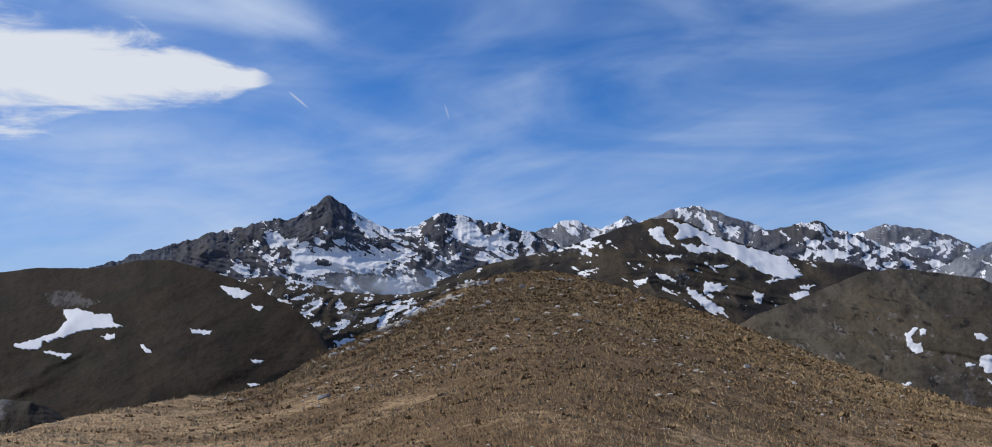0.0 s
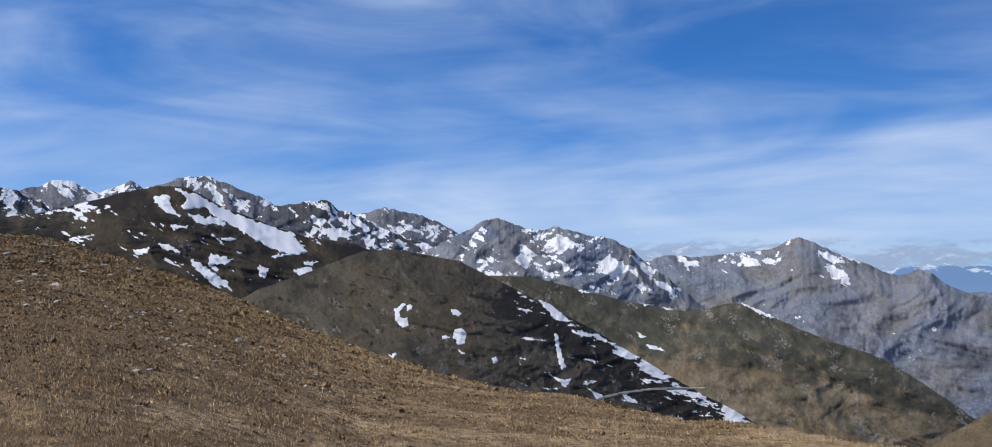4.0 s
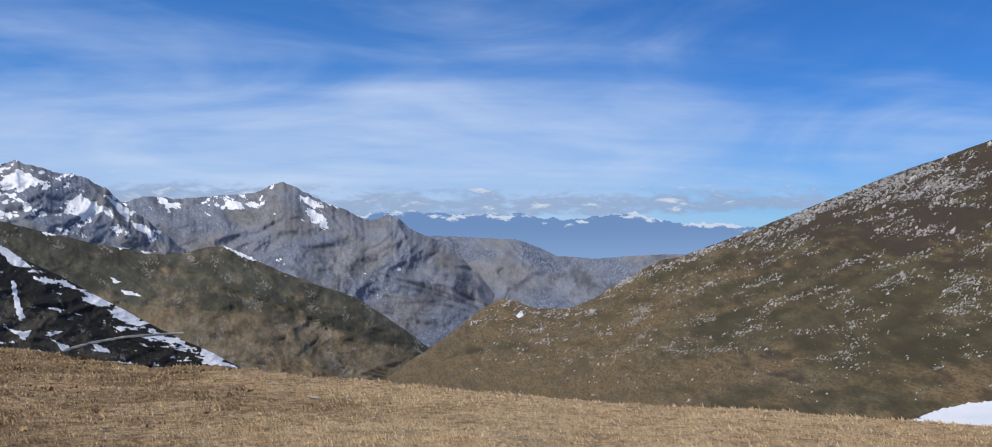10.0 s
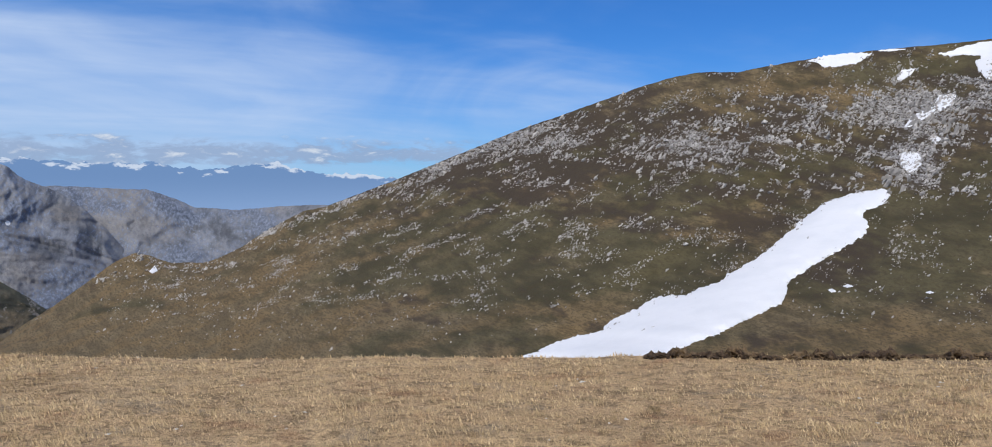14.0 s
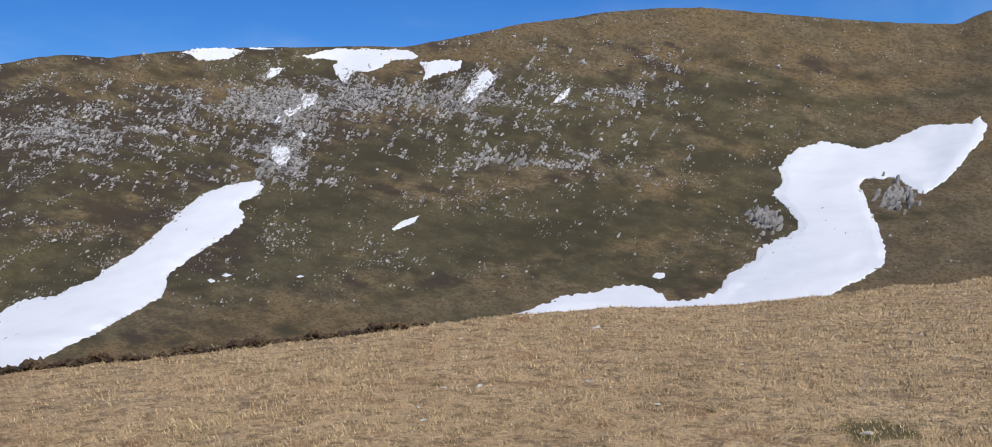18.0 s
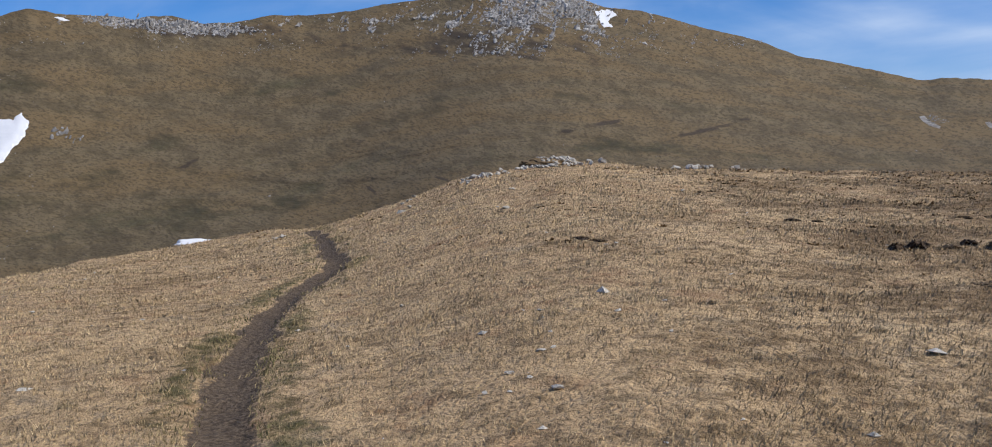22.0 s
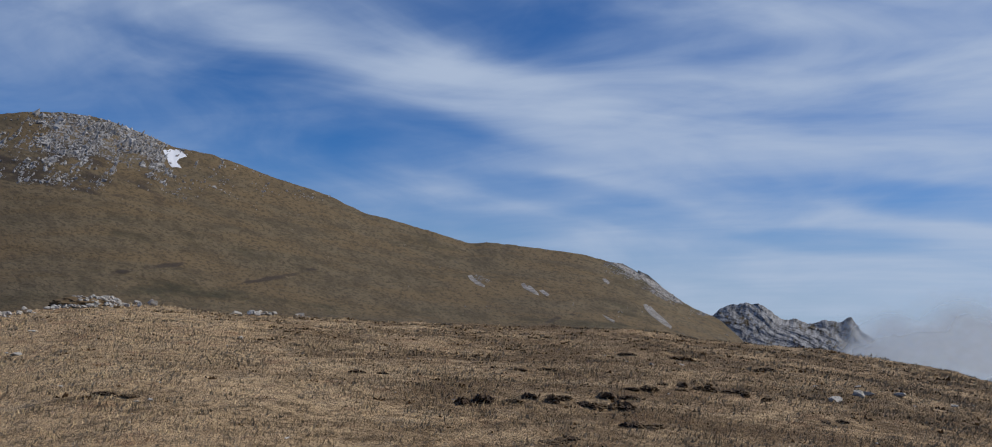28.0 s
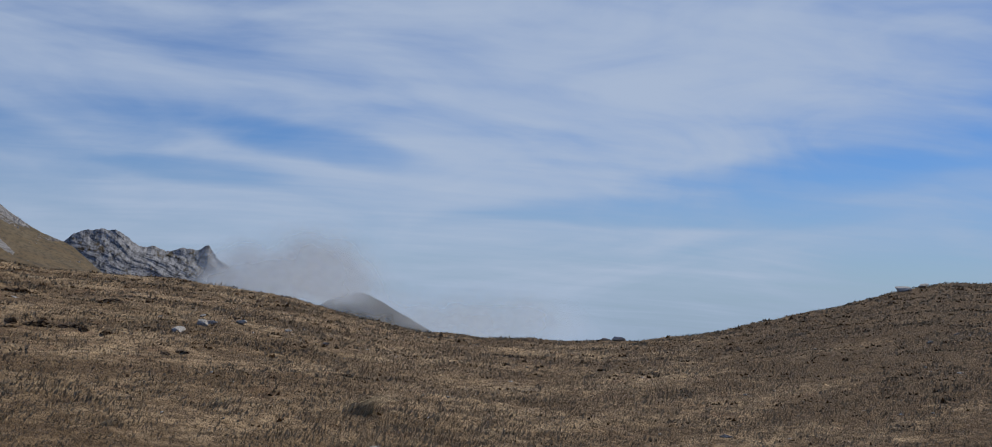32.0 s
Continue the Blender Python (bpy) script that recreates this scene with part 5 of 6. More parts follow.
# ---- stone ----
def stone_material(name, dull, pale, shade=0.7):
    m, n, b = material(name, 0.9)
    pos = n.add("ShaderNodeNewGeometry").outputs["Position"]
    info = n.add("ShaderNodeObjectInfo").outputs["Random"]
    isl = n.add("ShaderNodeNewGeometry").outputs["Random Per Island"]
    a, f = n.noise(pos, 1.3, 5.0, 0.6), n.noise(pos, 11.0, 6.0, 0.7)
    c = n.mix(n.step(a, 0.35, 0.65), dull, pale)
    c = n.mix(n.math("MULTIPLY", n.step(isl, 0.25, 1.0), shade), c, tuple(v * 0.4 for v in dull))
    c = n.mix(n.math("MULTIPLY", info, 0.3), c, (0.42, 0.37, 0.30))
    c = n.mix(n.math("MULTIPLY", n.step(f, 0.55, 0.75), 0.6), c, (0.14, 0.13, 0.12))
    n.put(b.inputs["Base Color"], c)
    relief(n, b, f, 0.7, 0.05)
    return m


M_STONE = stone_material("pale_limestone", (0.48, 0.44, 0.38), (0.68, 0.63, 0.55), 0.2)
M_BOULDER = stone_material("grey_limestone", (0.36, 0.345, 0.33), (0.56, 0.545, 0.53))


def chip_shape():
    """Vertices and triangles of a rough block of eight faces."""
    v = np.array([(1, 0, 0), (-1, 0, 0), (0, 1, 0), (0, -1, 0), (0, 0, 1), (0, 0, -1)]) * 1.15
    f = [(0, 2, 4), (2, 1, 4), (1, 3, 4), (3, 0, 4), (2, 0, 5), (1, 2, 5), (3, 1, 5), (0, 3, 5)]
    return v, np.array(f)


def strew(name, places, sizes, mat, seed, flat=0.7, label="", category="rocks", sink=0.25, ribs=0.0):
    """Many angular stones as one mesh; a share of them are ribs that stand up and lean with the strata."""
    rng = np.random.default_rng(seed)
    v, f = chip_shape()
    n = len(places)
    V = v[None] * rng.uniform(0.6, 1.3, (n, len(v), 1)) + rng.normal(0, 0.16, (n, len(v), 3))
    scale = np.stack([rng.uniform(0.7, 1.4, n), rng.uniform(0.6, 1.1, n), rng.uniform(0.55, 1.0, n) * flat], -1) * sizes[:, None]
    rib = rng.uniform(0, 1, n) < ribs
    scale[rib] = sizes[rib, None] * np.stack([rng.uniform(0.40, 0.75, rib.sum()), rng.uniform(0.6, 1.2, rib.sum()), rng.uniform(0.8, 1.55, rib.sum())], -1)
    V = V * scale[:, None]
    lean = np.where(rib, -0.60, 0) + rng.normal(0, 0.25, n)
    c, s = np.cos(lean)[:, None], np.sin(lean)[:, None]
    V = np.stack([V[..., 0] * c - V[..., 2] * s, V[..., 1], V[..., 0] * s + V[..., 2] * c], -1)
    t = np.where(rib, -np.arctan2(places[:, 0], places[:, 1]) + rng.normal(0, 0.3, n), rng.uniform(0, 6.283, n))
    c, s = np.cos(t)[:, None], np.sin(t)[:, None]
    V = np.stack([V[..., 0] * c - V[..., 1] * s, V[..., 0] * s + V[..., 1] * c, V[..., 2]], -1)
    V = V + (places + np.stack([0 * sizes, 0 * sizes, sizes * sink], -1))[:, None]
    F = f[None] + len(v) * np.arange(n)[:, None, None]
    ob = mesh_object(name, V.reshape(-1, 3), F.reshape(-1, 3), mat, False)
    return tagged(ob, label, category, kind="stuff")


def hillside_rocks(count, seed):
    rng = np.random.default_rng(seed)
    A = rng.uniform(hill.az[0] + 6, hill.az[-1] - 2, count)
    v = rng.uniform(0.10, 0.995, count)
    E = hill.level(v, *[np.interp(A, hill.az, q) for q in hill.shape])
    R = hill.at(A, E)
    rc, rn = np.interp(A, hill.az, hill.rc), np.interp(A, hill.az, hill.rn)
    t, l = (np.interp(A, hill.az, q) for q in hill.shape[:2])
    s = np.interp(A, hill.az, hill.s)
    ln = (np.abs(t - l) * 0.01745 * rc + (rc - rn)) * v
    _, rock, _, _ = hillside_masks(A, E, v, 0 * A, s, ln)
    # rocks stand in rows along the strata, which dip to the north
    us, ue = s - 0.55 * np.radians(E) * rc, np.radians(E) * rc + 0.55 * s
    clump = 0.65 * fbm(us / 2.4, ue / 7.0, 4, 77, 0.6) + 0.55 * fbm(us / 8.0, ue / 26.0, 3, 76)
    rows = 0.65 * fbm((s + 0.4 * np.radians(E) * rc) / 8.0, (np.radians(E) * rc - 0.4 * s) / 1.9, 4, 75, 0.6) + 0.55 * fbm((s + 0.4 * np.radians(E) * rc) / 34.0, (np.radians(E) * rc - 0.4 * s) / 7.0, 3, 73)
    clump = clump + (rows - clump) * (1 - smooth(A, 90, 104))
    wild = 1 - smooth(A, 140, 152) * (1 - smooth(E, 5.5, 7.0))
    chance = 0.66 * smooth(rock + 1.5 * clump, 0.38, 1.20) * smooth(rock, 0.02, 0.35) + 0.004 * smooth(clump, 0.0, 0.5) * (0.30 + 0.70 * wild)
    fine = (0.46 + 0.42 * (1 - smooth(A, 86, 104))) * smooth(fbm(s / 25, ln / 30, 4, 78) + 1.0 * clump, 0.0, 0.9) * smooth(A, 58, 66) * (1 - 0.6 * smooth(A, 106, 128)) * smooth(E, -9.0, -3.0) * wild
    edge = 0.35 * blobs(A, E, [(137.5, -5.2, 1.6, 1.8, 1.0), (136.8, -3.0, 1.3, 0.9, 1.0), (103.5, -4.8, 2.2, 1.0, 0.6), (98, -4.2, 2.2, 0.9, 0.6), (94, -6.4, 2.0, 0.8, 0.6), (120, -2.0, 2.5, 0.7, 0.5), (138.3, 1.8, 1.4, 0.5, 0.6)]) * smooth(clump, -0.3, 0.5)
    pick = rng.uniform(0, 1, count)
    keep = pick < np.maximum(np.maximum(chance, fine), edge)
    small = (pick >= chance)[keep]
    A, E, R = A[keep], E[keep], R[keep]
    size = np.clip(rng.lognormal(-0.72, 0.5, len(A)), 0.15, 1.8) * np.where(small, 0.52, 0.88) * (0.22 + 0.56 * R / 400) * (1 - 0.55 * smooth(A, 140, 152) * (1 - smooth(E, 5.8, 7.2)) + 0.25 * smooth(A, 168, 172) * smooth(E, 6.5, 7.5) * (A < 192))
    return polar(A, E, R), size


places, sizes = hillside_rocks(760000, 5)
strew("scattered_boulders", places, sizes, M_BOULDER, 6, 1.0, "pale limestone boulders and ribs strewn over the hillside", ribs=0.7)


def block_mesh(seed):
    """A fissured limestone block, taller than wide, split into flat faces."""
    rng = random.Random(seed)
    bm = bmesh.new()
    bmesh.ops.create_icosphere(bm, subdivisions=2, radius=1.0)
    planes = [(Vector((rng.gauss(0, 1), rng.gauss(0, 1), rng.gauss(0, 0.5))).normalized(), rng.uniform(0.40, 0.70)) for _ in range(8)]
    for v in bm.verts:
        for nrm, d in planes:
            over = v.co.dot(nrm) - d
            if over > 0:
                v.co -= nrm * over
        v.co *= 1.2 + 0.16 * noise.noise(v.co * 4.1 + Vector((seed, 0, 0)))
    me = bpy.data.meshes.new("block")
    bm.to_mesh(me)
    bm.free()
    me.materials.append(M_BOULDER)
    return me


BLOCKS = [block_mesh(40 + k) for k in range(7)]


def outcrop(az, el, wide, high, count, big, seed, label):
    """A bare outcrop on the hillside: leaning blocks that stand close together, each a part."""
    rng = random.Random(seed)
    x, y, z = polar(np.array([az]), np.array([el]), hill.at(np.array([az]), np.array([el])))[0]
    thing = new("rock_outcrop")
    thing.location = (x, y, z)
    inv = Matrix.Translation(thing.location).inverted()
    for k in range(int(count * 1.6)):
        u, w = rng.gauss(0, 0.5), rng.gauss(0, 0.5)
        a, e = az + wide * u, el + high * w
        sz = 0.68 * big * rng.uniform(0.4, 1.3) * (1 - 0.25 * min(1.5, math.hypot(u, w)))
        p = polar(np.array([a]), np.array([e]), hill.at(np.array([a]), np.array([e])))[0]
        ob = new("block", BLOCKS[k % 7])
        ob.matrix_world = pose(p[0], p[1], p[2] + 0.25 * sz, rng.gauss(0, 9), 0, -a) @ pose(0, 0, 0, 0, 24 + rng.gauss(0, 12), rng.uniform(-40, 40)) @ Matrix.Diagonal((sz * 0.62, sz * 0.8, sz * 1.35, 1.0))
        ob.parent = thing
        ob.matrix_parent_inverse = inv
    return tagged(thing, label, "rock outcrop", "outcrops on the hillside")


for k, (a, e, w, h, count, big) in enumerate([(136.9, -3.0, 1.0, 0.75, 34, 1.5), (144.0, -1.75, 1.15, 0.85, 46, 1.7), (150.3, 1.5, 0.8, 0.4, 14, 1.1), (107.9, 4.6, 1.3, 1.4, 30, 1.7), (109.8, 3.4, 1.5, 0.9, 26, 1.5), (106.6, 0.4, 1.0, 0.9, 22, 1.4), (121.8, 0.8, 1.6, 0.5, 22, 1.3),
                                              (117.0, 4.6, 1.8, 0.9, 26, 1.6), (177.9, 10.0, 1.5, 0.45, 34, 1.6), (179.8, 9.3, 1.2, 0.6, 26, 1.6), (175.6, 10.1, 1.3, 0.4, 22, 1.4), (152.4, 7.95, 1.2, 0.22, 16, 1.7), (154.8, 7.95, 1.0, 0.25, 16, 1.9), (157.0, 7.9, 1.2, 0.25, 18, 2.0), (159.6, 7.75, 1.6, 0.25, 14, 1.5)]):
    outcrop(a, e, w, h, count, big, 500 + k, "fissured grey limestone outcrop beside the snow" if k < 3 else "pale fissured limestone outcrop high on the hillside" if k < 8 else "broken limestone blocks along the rocky crest")


# ---- the near meadow: grass, stones, peat ----
def grass_material():
    m, n, b = material("dry_grass_blades", 0.85)
    g = n.add("ShaderNodeNewGeometry")
    isl, pos = g.outputs["Random Per Island"], g.outputs["Position"]
    wide, mid = n.noise(pos, 0.5, 4.0, 0.6), n.noise(pos, 2.2, 4.0, 0.6)
    clod, rust = n.noise(pos, 6.5, 4.0, 0.65), n.noise(pos, 1.5, 5.0, 0.65)
    att = n.add("ShaderNodeAttribute", attribute_name="mask")
    sep = n.add("ShaderNodeSeparateColor")
    n.link(att.outputs["Color"], sep.inputs[0])
    c = n.mix(n.math("POWER", isl, 1.3), (0.46, 0.33, 0.175), (0.84, 0.63, 0.37))
    c = n.mix(n.math("MULTIPLY", n.step(wide, 0.44, 0.64), 0.40), c, (0.46, 0.31, 0.165))
    c = n.mix(n.math("MULTIPLY", n.step(rust, 0.55, 0.68), 0.50), c, (0.50, 0.275, 0.145))
    c = n.mix(n.math("MULTIPLY", n.step(mid, 0.54, 0.68), 0.50), c, (0.30, 0.235, 0.13))
    c = n.mix(n.math("MULTIPLY", n.step(n.math("ADD", clod, n.math("MULTIPLY", isl, 0.16)), 0.61, 0.73), 0.72), c, (0.15, 0.105, 0.054))
    heath = n.step(n.math("ADD", sep.outputs[0], n.math("MULTIPLY", n.math("SUBTRACT", mid, 0.5), 0.8)), 0.15, 0.85)
    c = n.mix(n.math("MULTIPLY", heath, 0.80), c, n.mix(n.math("POWER", isl, 1.5), (0.12, 0.078, 0.038), (0.50, 0.335, 0.165)))
    c = n.mix(n.math("MULTIPLY", sep.outputs[1], 0.85), c, n.mix(isl, (0.075, 0.080, 0.028), (0.22, 0.19, 0.08)))
    n.put(b.inputs["Base Color"], c)
    # matted turf: the blades share much of the light of the ground they lie on
    n.put(b.inputs["Normal"], n.vec("NORMALIZE", n.vec("ADD", n.vec("MULTIPLY", g.outputs["Normal"], (0.55, 0.55, 0.55)), (0.0, 0.0, 0.8))))
    return m


M_GRASS = grass_material()


def meadow_grass(count, seed, near, far, az0, az1):
    """Dry blades, denser where the camera passes near, in clumps that lean with the wind."""
    rng = np.random.default_rng(seed)
    r = np.exp(rng.uniform(math.log(near), math.log(far), count))
    az = rng.uniform(az0, az1, count)
    x, y = np.sin(np.radians(az)) * r, np.cos(np.radians(az)) * r
    clump = 0.75 * fbm(x / 0.36, y / 0.36, 3, 31) + 0.6 * fbm(x / 2.1, y / 2.1, 3, 33)
    brow = soft_curve(BROW_R, az, 3.0)
    keep = (rng.uniform(-0.9, 0.45, count) < clump) & (trail_mask(x, y) < rng.uniform(0.25, 0.85, count)) & (r < brow * 1.03)
    x, y, r, clump = x[keep], y[keep], r[keep], clump[keep]
    n = len(x)
    z = ground_height(x, y)
    h = np.clip(rng.lognormal(-3.72, 0.28, n), 0.010, 0.06) * (1.0 + 0.7 * np.clip(clump, -0.5, 1)) * (0.85 + r / 38)
    w = np.maximum(0.0034, 0.00058 * r) * rng.uniform(0.7, 1.6, n)
    t = rng.uniform(0, 6.283, n)
    lean = h * rng.uniform(0.2, 1.2, n)
    la = rng.normal(2.2, 1.1, n)
    base = np.stack([x, y, z - 0.012], -1)
    side = np.stack([np.cos(t) * w, np.sin(t) * w, 0 * w], -1)
    tip = base + np.stack([np.cos(la) * lean, np.sin(la) * lean, h + 0.012], -1)
    V = np.stack([base - side, base + side, tip], 1).reshape(-1, 3)
    ob = mesh_object("meadow_grass", V, np.arange(3 * n).reshape(-1, 3), M_GRASS, False)
    hth = np.repeat(np.clip(heath_and_shade_cover(x, y), 0, 1), 3)
    near = np.repeat(np.exp(-(np.maximum(trail_distance(x, y) - 0.25, 0) / 0.28) ** 2) * (0.6 + 0.9 * fbm(x / 0.6, y / 0.6, 3, 45)), 3)
    set_mask(ob, hth, np.clip(near, 0, 1), 0 * hth, 1 + 0 * hth)
    return tagged(ob, "short dry straw-coloured grass of the meadow", "grass", kind="stuff")


meadow_grass(1600000, 9, 1.6, 46.0, -34, 276)
meadow_grass(260000, 10, 24.0, 75.0, -14, 26)
meadow_grass(50000, 11, 0.3, 1.7, -84, 276)
meadow_grass(70000, 12, 1.6, 14.0, 276, 326)


def heath_material():
    m, n, b = material("brown_heath", 0.95)
    g = n.add("ShaderNodeNewGeometry")
    isl, pos = g.outputs["Random Per Island"], g.outputs["Position"]
    c = n.mix(isl, (0.15, 0.098, 0.052), (0.44, 0.30, 0.155))
    c = n.mix(n.step(n.noise(pos, 0.35, 4.0, 0.6), 0.45, 0.65), c, (0.15, 0.105, 0.055))
    c = n.mix(n.math("MULTIPLY", n.step(n.noise(pos, 9.0, 4.0, 0.7), 0.45, 0.65), 0.4), c, (0.06, 0.04, 0.024))
    n.put(b.inputs["Base Color"], c)
    return m


M_HEATH = heath_material()


def heath_tufts(count, seed):
    """Low tufts of heath and moss, thick on the mound and on the eastern rise: fans of short dark sprigs."""
    rng = np.random.default_rng(seed)
    r = np.exp(rng.uniform(math.log(8.0), math.log(76.0), count))
    az = np.where(rng.uniform(0, 1, count) < 0.75, rng.uniform(-34, 48, count), rng.uniform(160, 278, count))
    x, y = np.sin(np.radians(az)) * r, np.cos(np.radians(az)) * r
    cover = heath_and_shade_cover(x, y) + 1.1 * fbm(x / 1.3, y / 1.3, 3, 35) - 0.1
    keep = (rng.uniform(0.15, 1.4, count) < cover) & (r < soft_curve(BROW_R, az, 3.0) * 1.05) & (trail_distance(x, y) > 0.5) & (r > rng.uniform(8, 24, count))
    x, y, r = x[keep], y[keep], r[keep]
    n = len(x)
    size = rng.lognormal(-3.45, 0.40, n) * (0.8 + r / 32) * (1 + 0.35 * smooth(r, 22, 40))
    base = np.stack([x, y, ground_height(x, y) - 0.012], -1)
    tris = []
    for k in range(6):
        a = rng.uniform(0, 6.283, n)
        out = np.stack([np.cos(a), np.sin(a), 0 * a], -1)
        side = np.stack([-np.sin(a), np.cos(a), 0 * a], -1) * (size * 0.34)[:, None]
        foot = base + out * (size * rng.uniform(0.0, 1.3, n))[:, None]
        tip = foot + out * (size * 0.3)[:, None] + np.stack([0 * a, 0 * a, size * rng.uniform(0.22, 0.60, n)], -1)
        tris.append(np.stack([foot - side, foot + side, tip], 1))
    V = np.stack(tris, 1).reshape(-1, 3)
    ob = mesh_object("heath_tufts", V, np.arange(len(V)).reshape(-1, 3), M_HEATH, False)
    return tagged(ob, "low brown tufts of heath and moss on the meadow", "heath", kind="stuff")


heath_tufts(360000, 19)


def on_ground(az, r):
    x, y = math.sin(radians(az)) * r, math.cos(radians(az)) * r
    return x, y, float(ground_height(np.array([x]), np.array([y]))[0])


def pebbles(count, seed, near, far, az0, az1, big):
    rng = np.random.default_rng(seed)
    r, az = np.exp(rng.uniform(math.log(near), math.log(far), count)), rng.uniform(az0, az1, count)
    x, y = np.sin(np.radians(az)) * r, np.cos(np.radians(az)) * r
    keep = (fbm(x / 1.6, y / 1.6, 3, 51) + rng.uniform(-0.5, 0.5, count) > 0.30) & (r < soft_curve(BROW_R, az, 3.0))
    x, y, r = x[keep], y[keep], r[keep]
    size = big * rng.lognormal(-3.9, 0.45, len(x)) * (0.6 + r / 30)
    strew("pebbles", np.stack([x, y, ground_height(x, y)], -1), size, M_STONE, seed + 1, 0.5, "small pale limestone chips scattered in the grass", "pebbles", 0.15)


pebbles(3200, 41, 3.0, 30.0, -34, 276, 1.0)
pebbles(5200, 43, 16.0, 74.0, -12, 24, 1.25)


def stone_mesh(name, size, seed, flat=0.6, cuts=2):
    """A broken block of limestone: a ball cut flat by random planes, with chipped edges."""
    rng = random.Random(seed)
    bm = bmesh.new()
    bmesh.ops.create_icosphere(bm, subdivisions=cuts, radius=1.0)
    planes = [(Vector((rng.gauss(0, 1), rng.gauss(0, 1), rng.gauss(0, 1))).normalized(), rng.uniform(0.42, 0.72)) for _ in range(9)]
    for v in bm.verts:
        for nrm, d in planes:
            over = v.co.dot(nrm) - d
            if over > 0:
                v.co -= nrm * over
        v.co *= 1.25 + 0.07 * noise.noise(v.co * 3.3 + Vector((seed, 0, 0)))
        v.co = Vector((v.co.x * size * 1.15, v.co.y * size * 0.85, v.co.z * size * flat))
    me = bpy.data.meshes.new(name)
    bm.to_mesh(me)
    bm.free()
    me.materials.append(M_STONE)
    return me


STONES = [stone_mesh("stone", 1.0, k, 0.50 + 0.09 * (k % 5), 2) for k in range(8)]


def place_stone(az, r, size, k, parent=None, label="", sink=0.12, up=0.0):
    x, y, z = on_ground(az, r)
    ob = new("stone", STONES[k % 8])
    ob.matrix_world = pose(x, y, z + size * (0.45 - sink) * 0.6 + up, 8 * math.sin(k * 2.1), 9 * math.cos(k * 1.7), (k * 67) % 360) @ Matrix.Diagonal((size, size, size * (1.0 if parent else 0.6), 1.0))
    if parent:
        ob.parent = parent
    else:
        tagged(ob, label, "stone", "stones on the meadow")
    return ob


LOOSE = [(173.2, 7.7, 0.055), (173.9, 7.75, 0.045), (173.4, 6.8, 0.075), (171.3, 7.3, 0.05), (169.8, 7.0, 0.045), (171.0, 6.9, 0.035), (172.2, 7.1, 0.04), (174.1, 18.4, 0.16), (174.8, 22.1, 0.14), (216.8, 18.6, 0.26), (217.4, 18.9, 0.16),
         (214.9, 16.6, 0.19), (219.1, 19.4, 0.15), (221.5, 19.0, 0.12), (217.2, 19.8, 0.14), (223.0, 17.5, 0.10), (257.6, 18.8, 0.14), (349.4, 17.8, 0.24), (9.7, 12.4, 0.10), (10.4, 12.8, 0.06), (2.0, 8.4, 0.05), (10.0, 9.9, 0.04),
         (168.4, 24.5, 0.2), (169.0, 25.2, 0.15), (141.0, 7.4, 0.07), (126.5, 9.0, 0.05), (252.0, 20, 0.1), (5.5, 24, 0.14), (357, 26, 0.16), (15, 22, 0.12)]
for k, (a, r, sz) in enumerate(LOOSE):
    place_stone(a, r, sz * 0.58, k, None, "pale limestone stone lying in dry grass" if sz < 0.13 else "weathered grey limestone block half sunk in turf")


def earth_material():
    m, n, b = material("bare_peat", 0.95)
    pos = n.add("ShaderNodeNewGeometry").outputs["Position"]
    f, w = n.noise(pos, 14.0, 6.0, 0.7), n.noise(pos, 2.0, 4.0, 0.6)
    c = n.mix(n.step(f, 0.35, 0.65), (0.040, 0.027, 0.018), (0.125, 0.083, 0.052))
    c = n.mix(n.math("MULTIPLY", n.step(w, 0.45, 0.6), 0.7), c, (0.22, 0.15, 0.082))
    n.put(b.inputs["Base Color"], c)
    relief(n, b, f, 0.9, 0.05)
    return m


M_PEAT = earth_material()


def stone_pile(name, spots, label, seed, mound=None):
    """A heap or row of stones; every stone is a part."""
    rng = random.Random(seed)
    a0, r0 = spots[0][:2]
    pile = new(name)
    pile.location = on_ground(a0, r0)
    inv = Matrix.Translation(pile.location).inverted()
    k = 0
    if mound:
        ma, mr, half, high = mound
        bm = bmesh.new()
        bmesh.ops.create_icosphere(bm, subdivisions=4, radius=1.0)
        for v in bm.verts:
            d = v.co.copy()
            v.co = Vector((d.x * half, d.y * 0.55, max(d.z, -0.3) * high)) * (1 + 0.22 * noise.noise(d * 2.6 + Vector((seed, 0, 0))) + 0.10 * noise.noise(d * 9.0))
        me = bpy.data.meshes.new("earth_mound")
        bm.to_mesh(me)
        bm.free()
        me.materials.append(M_HEATH)
        base = new("earth_mound", me)
        base.matrix_world = pose(*on_ground(ma, mr), 0, 0, -ma)
        base.parent = pile
        base.matrix_parent_inverse = inv
    for az, r, wid, count, big in spots:
        for _ in range(count):
            sz = 0.68 * big * rng.uniform(0.4, 1.3)
            a, q = az + rng.gauss(0, wid), r + rng.gauss(0, 0.3)
            lift = mound[3] * math.sqrt(max(0.0, 1 - (radians(a - mound[0]) * r / mound[2]) ** 2 - ((q - mound[1]) / 0.55) ** 2)) if mound else 0.0
            ob = place_stone(a, q, sz, k + seed, pile, up=max(lift, abs(rng.gauss(0, big * 0.3))))
            ob.matrix_parent_inverse = inv
            k += 1
    return tagged(pile, label, "stone pile", "stone piles on the brow")


